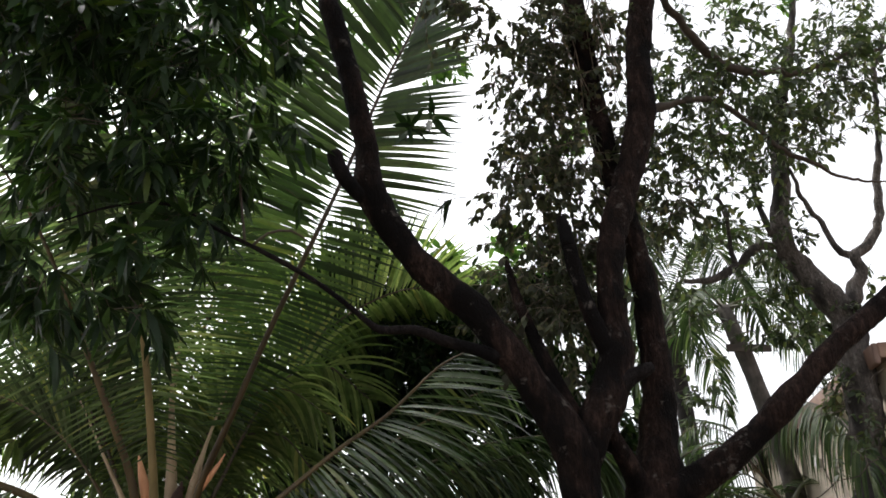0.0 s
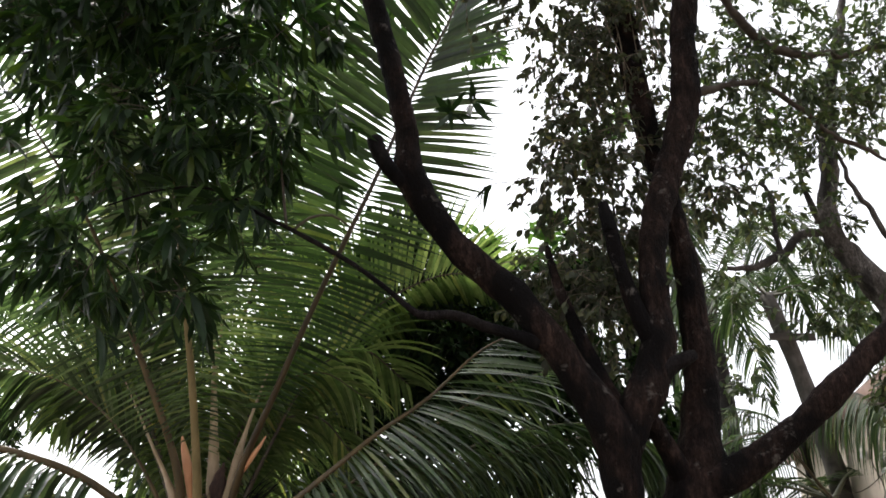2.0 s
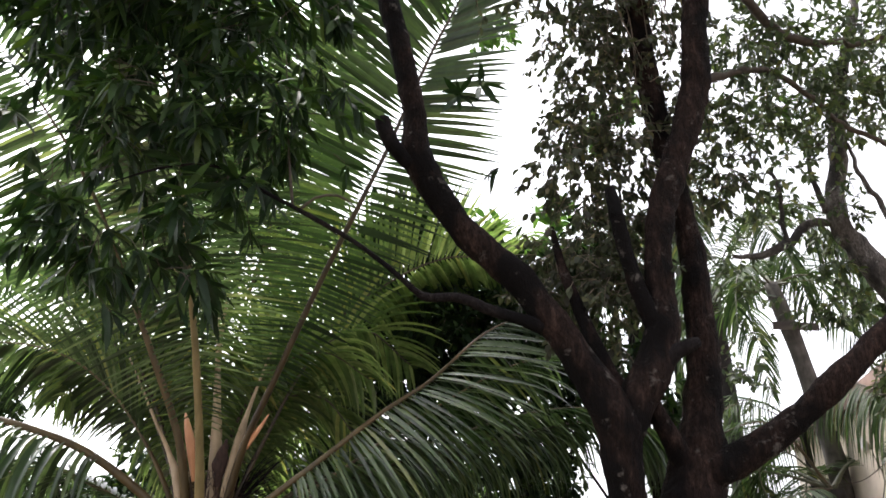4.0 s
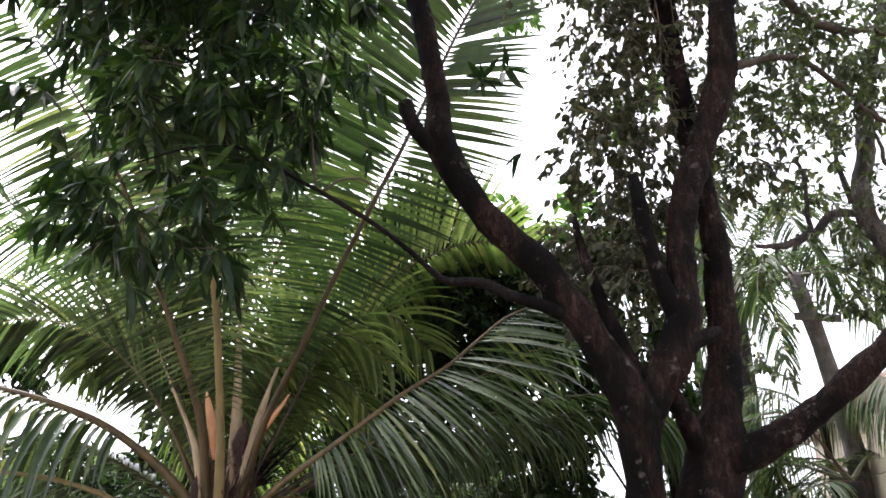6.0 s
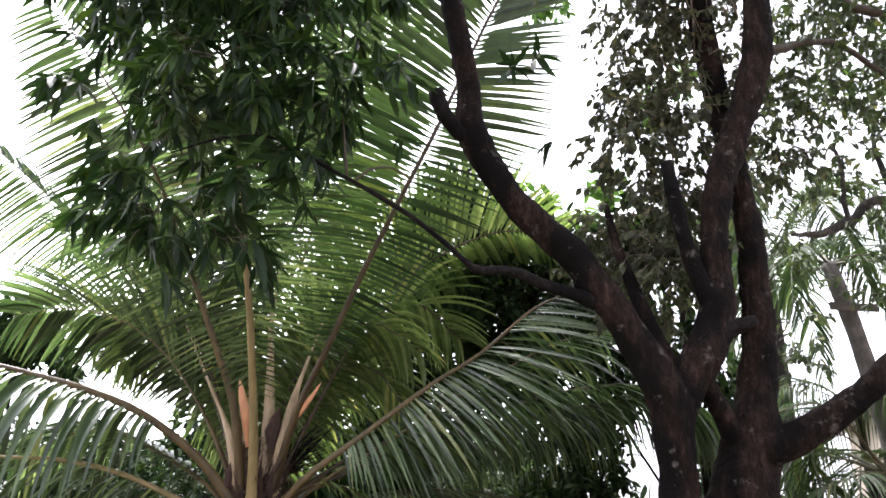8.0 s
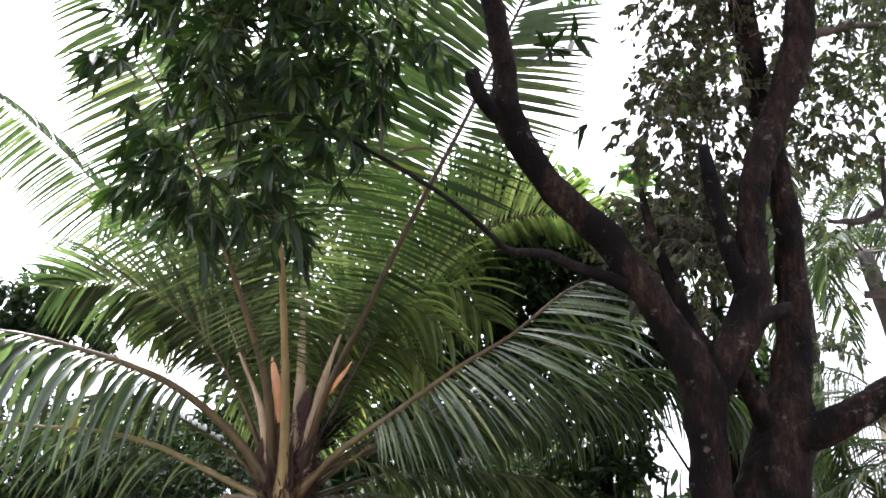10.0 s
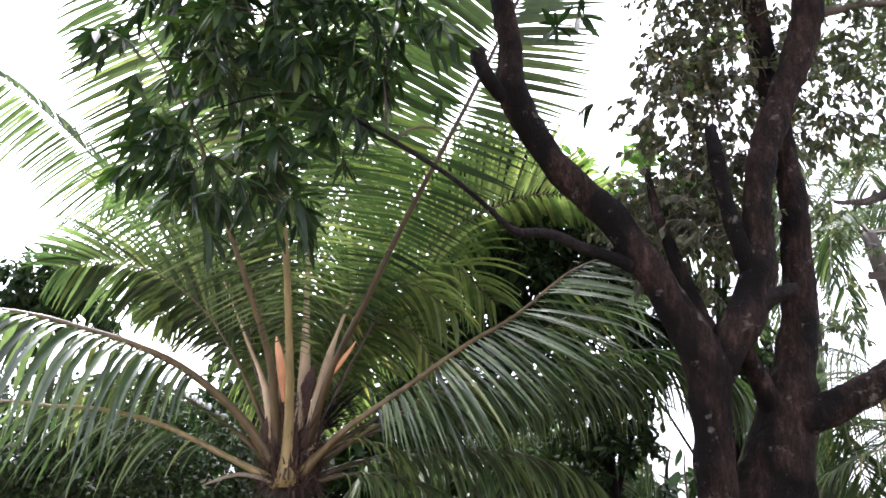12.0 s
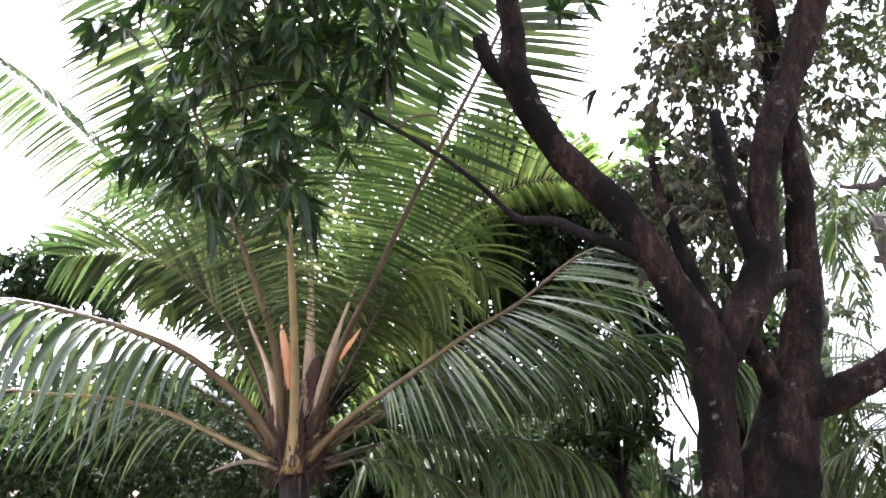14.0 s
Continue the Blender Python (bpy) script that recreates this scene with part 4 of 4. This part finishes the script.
for k, pts in enumerate(([(4.621, 10.000, 3.243), (4.527, 9.000, 3.523), (4.235, 7.900, 3.371), (3.901, 6.800, 2.993), (3.554, 5.950, 2.569), (3.371, 5.600, 2.150)], [(4.621, 10.000, 3.243), (4.188, 9.800, 3.442), (3.758, 9.700, 3.528), (3.391, 9.600, 3.286), (3.195, 9.600, 2.839)],
                         [(4.621, 10.000, 3.243), (4.711, 9.700, 3.265), (4.904, 9.500, 3.140), (5.080, 9.400, 2.667)], [(4.621, 10.000, 3.243), (4.250, 9.800, 3.221), (3.916, 9.700, 2.887), (3.712, 9.700, 2.388)])):
    frond(low, pts, 640 + k, FAR_PALM_LEAF, longest=0.8, bare=0.06, droop=2.0, pitch=0.042, stem=0.014, width=0.018, rib=TWIG, lift=-0.3)

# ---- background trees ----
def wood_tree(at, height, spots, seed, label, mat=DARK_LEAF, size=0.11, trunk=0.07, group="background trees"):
    t = thing("tree", (at[0], at[1], 0), label, "tree", group)
    tube("trunk", [(at[0], at[1], -0.1, trunk * 1.4), (at[0] + 0.05, at[1], height * 0.4, trunk), (at[0] - 0.1, at[1], height * 0.8, trunk * 0.6), (at[0], at[1], height, trunk * 0.2)], DARK_BARK, t, "", 12, 0.15, 0.12)
    rng = random.Random(seed)
    for c, r, n in spots[:6]:
        if (Vector(c) - Vector((at[0], at[1], c[2]))).length > 1.6:
            continue
        m = (Vector((at[0], at[1], height * 0.5)) + Vector(c)) / 2
        tube("limb", [(at[0], at[1], min(height * 0.5, c[2] * 0.6), trunk * 0.5), (m.x, m.y, m.z + 0.1, trunk * 0.35), (*c, trunk * 0.12)], DARK_BARK, t, "", 8, 0.15, 0.1)
    foliage(t, "crown", mat, spots, seed, size, 0.5, 9, 0.25, 0.35, oval)
    return t


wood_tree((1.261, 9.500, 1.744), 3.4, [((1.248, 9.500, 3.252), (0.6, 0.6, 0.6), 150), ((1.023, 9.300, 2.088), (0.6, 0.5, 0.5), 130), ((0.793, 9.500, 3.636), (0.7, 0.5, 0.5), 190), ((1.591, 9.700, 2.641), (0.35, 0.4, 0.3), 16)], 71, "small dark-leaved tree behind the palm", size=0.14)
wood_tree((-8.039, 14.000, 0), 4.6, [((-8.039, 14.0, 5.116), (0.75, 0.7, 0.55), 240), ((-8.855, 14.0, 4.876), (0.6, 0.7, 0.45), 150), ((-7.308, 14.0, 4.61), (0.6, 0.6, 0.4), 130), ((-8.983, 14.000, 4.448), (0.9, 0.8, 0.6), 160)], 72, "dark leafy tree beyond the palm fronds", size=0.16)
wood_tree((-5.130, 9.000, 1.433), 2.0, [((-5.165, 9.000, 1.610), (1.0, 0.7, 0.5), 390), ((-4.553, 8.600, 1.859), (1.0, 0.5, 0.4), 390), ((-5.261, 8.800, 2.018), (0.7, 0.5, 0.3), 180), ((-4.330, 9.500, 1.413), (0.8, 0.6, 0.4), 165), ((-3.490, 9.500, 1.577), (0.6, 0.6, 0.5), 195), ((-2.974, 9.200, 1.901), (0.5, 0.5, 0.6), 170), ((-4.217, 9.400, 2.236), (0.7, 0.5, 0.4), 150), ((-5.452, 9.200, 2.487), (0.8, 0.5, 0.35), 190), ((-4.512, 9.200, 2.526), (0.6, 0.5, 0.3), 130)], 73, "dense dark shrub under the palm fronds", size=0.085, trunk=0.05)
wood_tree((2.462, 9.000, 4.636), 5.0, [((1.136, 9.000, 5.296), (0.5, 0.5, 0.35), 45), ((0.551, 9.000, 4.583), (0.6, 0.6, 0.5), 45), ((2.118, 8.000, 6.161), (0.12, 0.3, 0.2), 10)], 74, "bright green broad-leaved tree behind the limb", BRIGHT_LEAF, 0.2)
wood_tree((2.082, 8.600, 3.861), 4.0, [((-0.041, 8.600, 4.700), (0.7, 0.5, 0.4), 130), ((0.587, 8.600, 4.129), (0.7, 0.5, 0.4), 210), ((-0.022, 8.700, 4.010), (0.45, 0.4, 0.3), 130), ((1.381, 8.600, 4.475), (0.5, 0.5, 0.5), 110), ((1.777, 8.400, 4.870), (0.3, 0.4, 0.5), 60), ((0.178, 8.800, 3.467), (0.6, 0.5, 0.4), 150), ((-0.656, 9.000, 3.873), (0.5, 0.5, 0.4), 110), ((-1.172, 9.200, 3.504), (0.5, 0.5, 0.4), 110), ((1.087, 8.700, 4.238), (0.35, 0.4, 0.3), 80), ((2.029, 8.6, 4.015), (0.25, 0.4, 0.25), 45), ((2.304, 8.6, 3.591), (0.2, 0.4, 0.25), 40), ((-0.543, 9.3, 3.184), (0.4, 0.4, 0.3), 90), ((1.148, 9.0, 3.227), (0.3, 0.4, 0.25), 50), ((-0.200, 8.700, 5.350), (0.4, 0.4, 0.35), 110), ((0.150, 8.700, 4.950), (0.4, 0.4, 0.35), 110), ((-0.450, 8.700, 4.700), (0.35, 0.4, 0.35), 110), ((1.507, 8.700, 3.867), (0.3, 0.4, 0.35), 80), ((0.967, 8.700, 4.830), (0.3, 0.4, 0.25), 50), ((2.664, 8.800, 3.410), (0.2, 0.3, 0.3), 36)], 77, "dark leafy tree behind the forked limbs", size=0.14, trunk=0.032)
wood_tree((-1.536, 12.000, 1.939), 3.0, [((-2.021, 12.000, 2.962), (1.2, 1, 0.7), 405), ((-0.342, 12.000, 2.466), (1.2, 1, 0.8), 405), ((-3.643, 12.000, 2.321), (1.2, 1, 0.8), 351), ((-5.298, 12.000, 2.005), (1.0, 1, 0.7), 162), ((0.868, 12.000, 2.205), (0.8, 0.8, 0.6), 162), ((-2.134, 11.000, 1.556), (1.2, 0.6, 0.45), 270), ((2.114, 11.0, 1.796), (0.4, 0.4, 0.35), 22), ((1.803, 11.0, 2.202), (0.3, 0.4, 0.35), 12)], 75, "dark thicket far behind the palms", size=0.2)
# last two clumps stay out of view, added to shade the palm's tall frond
wood_tree((3.204, 10.000, 9.268), 6.5, [((-0.916, 10.000, 9.940), (0.9, 0.8, 0.5), 80), ((-2.216, 10.000, 8.910), (1.0, 0.8, 0.7), 150), ((-3.831, 10.000, 8.928), (1.0, 0.8, 0.8), 150), ((0.572, 9.000, 8.905), (0.5, 0.6, 0.5), 40), ((-1.0, 7.4, 9.5), (1.5, 0.9, 0.5), 330), ((0.6, 7.6, 9.7), (1.2, 0.9, 0.5), 240)], 76, "light green tree high behind the palm", BRIGHT_LEAF, 0.14)
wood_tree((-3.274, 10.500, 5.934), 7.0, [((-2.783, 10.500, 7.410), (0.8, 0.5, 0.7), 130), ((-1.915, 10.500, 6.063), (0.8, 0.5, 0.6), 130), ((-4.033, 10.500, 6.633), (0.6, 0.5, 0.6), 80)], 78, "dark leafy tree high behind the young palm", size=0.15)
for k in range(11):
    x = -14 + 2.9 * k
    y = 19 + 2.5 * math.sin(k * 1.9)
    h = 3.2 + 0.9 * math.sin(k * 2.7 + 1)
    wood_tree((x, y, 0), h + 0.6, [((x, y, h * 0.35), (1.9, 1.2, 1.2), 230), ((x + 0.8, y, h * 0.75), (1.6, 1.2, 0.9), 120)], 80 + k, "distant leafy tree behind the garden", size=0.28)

# ---- house ----
HC, HN = Vector((5.154, 11.532, 0)), Vector((4.116, 6.782, 0))
ALONG = (HN - HC).normalized()
house = thing("house", (HC.x, HC.y, 0), "cream rendered house with red-brown roof edge and window", "house")
house.matrix_basis = Matrix.Translation((HC.x, HC.y, 0)) @ Matrix.Rotation(math.atan2(ALONG.y, ALONG.x), 4, "Z")
# along local +x the wall runs from the far corner towards the viewer
W0, W1, ZB, ZT = 1.3, 2.2, 1.3, 2.6
LEN, TOPZ = (HN - HC).length + 0.9, 3.24
for x0, x1, z0, z1 in ((0, W0, 0, TOPZ), (W1, LEN, 0, TOPZ), (W0, W1, 0, ZB), (W0, W1, ZT, TOPZ)):
    box("wall", (x1 - x0, 0.2, z1 - z0), Matrix.Translation(((x0 + x1) / 2, 0.1, (z0 + z1) / 2)), WALL, house, bevel=0.002)
box("wall", (0.2, 4.0, TOPZ), Matrix.Translation((0.1, 2.2, TOPZ / 2)), WALL, house)
box("wall", (0.2, 4.0, TOPZ), Matrix.Translation((LEN - 0.1, 2.2, TOPZ / 2)), WALL, house)
box("wall", (LEN, 0.2, TOPZ), Matrix.Translation((LEN / 2, 4.3, TOPZ / 2)), WALL, house)
box("roof", (LEN + 0.1, 4.5, 0.12), Matrix.Translation((LEN / 2, 2.18, TOPZ + 0.062)), ROOF, house, "flat roof slab with red-brown edge")
box("fascia", (LEN + 0.1, 0.04, 0.16), Matrix.Translation((LEN / 2, -0.093, TOPZ + 0.04)), WOOD, house, "red-brown fascia board")
win = box("window", (W1 - W0 - 0.12, 0.02, ZT - ZB - 0.12), Matrix.Translation(((W0 + W1) / 2, 0.06, (ZB + ZT) / 2)), GLASS, house, "dark window pane", 0.002)
for x, z, sx, sz in (((W0 + W1) / 2, ZT - 0.03, 1.0, 0.1), ((W0 + W1) / 2, ZB + 0.03, 1.0, 0.1), (W0 + 0.03, 1.9, 0.09, 1.3), (W1 - 0.03, 1.9, 0.09, 1.3), ((W0 + W1) / 2, 1.9, 0.06, 1.3)):
    box("frame", (sx, 0.08, sz), Matrix.Translation((x - (W0 + W1) / 2, -0.06, z - (ZB + ZT) / 2)), WOOD, win, "red-brown wooden frame")

wall_box = box("junction_box", (0.16, 0.05, 0.10), house.matrix_basis @ Matrix.Translation((3.312, -0.024, 2.842)) @ pose(0, 0, 0, 0, 22, 0), WHITE)
tagged(wall_box, "small white plastic box fixed askew to the house wall", "junction box")

# ---- ground ----
v, f = [], []
N = 60
for i in range(N + 1):
    for j in range(N + 1):
        x = (i / N * 2 - 1)
        y = (j / N * 2 - 1)
        px, py = x * abs(x) * 400, y * abs(y) * 400
        v.append((px, py, 0.06 * noise.noise(Vector((px * 0.3, py * 0.3, 0)))))
for i in range(N):
    for j in range(N):
        a = i * (N + 1) + j
        f.append((a, a + N + 1, a + N + 2, a + 1))
tagged(link("ground", v, f, EARTH), "brown earth with leaf litter", "ground", kind="structure")

# ---- unseen wall added behind the viewer, to block and bounce light ----
tagged(box("unseen_rear_wall", (16.0, 0.2, 3.2), pose(0, -2.6, 1.6), REAR_WALL), "unseen rendered wall added to block and bounce light", "wall", kind="structure")
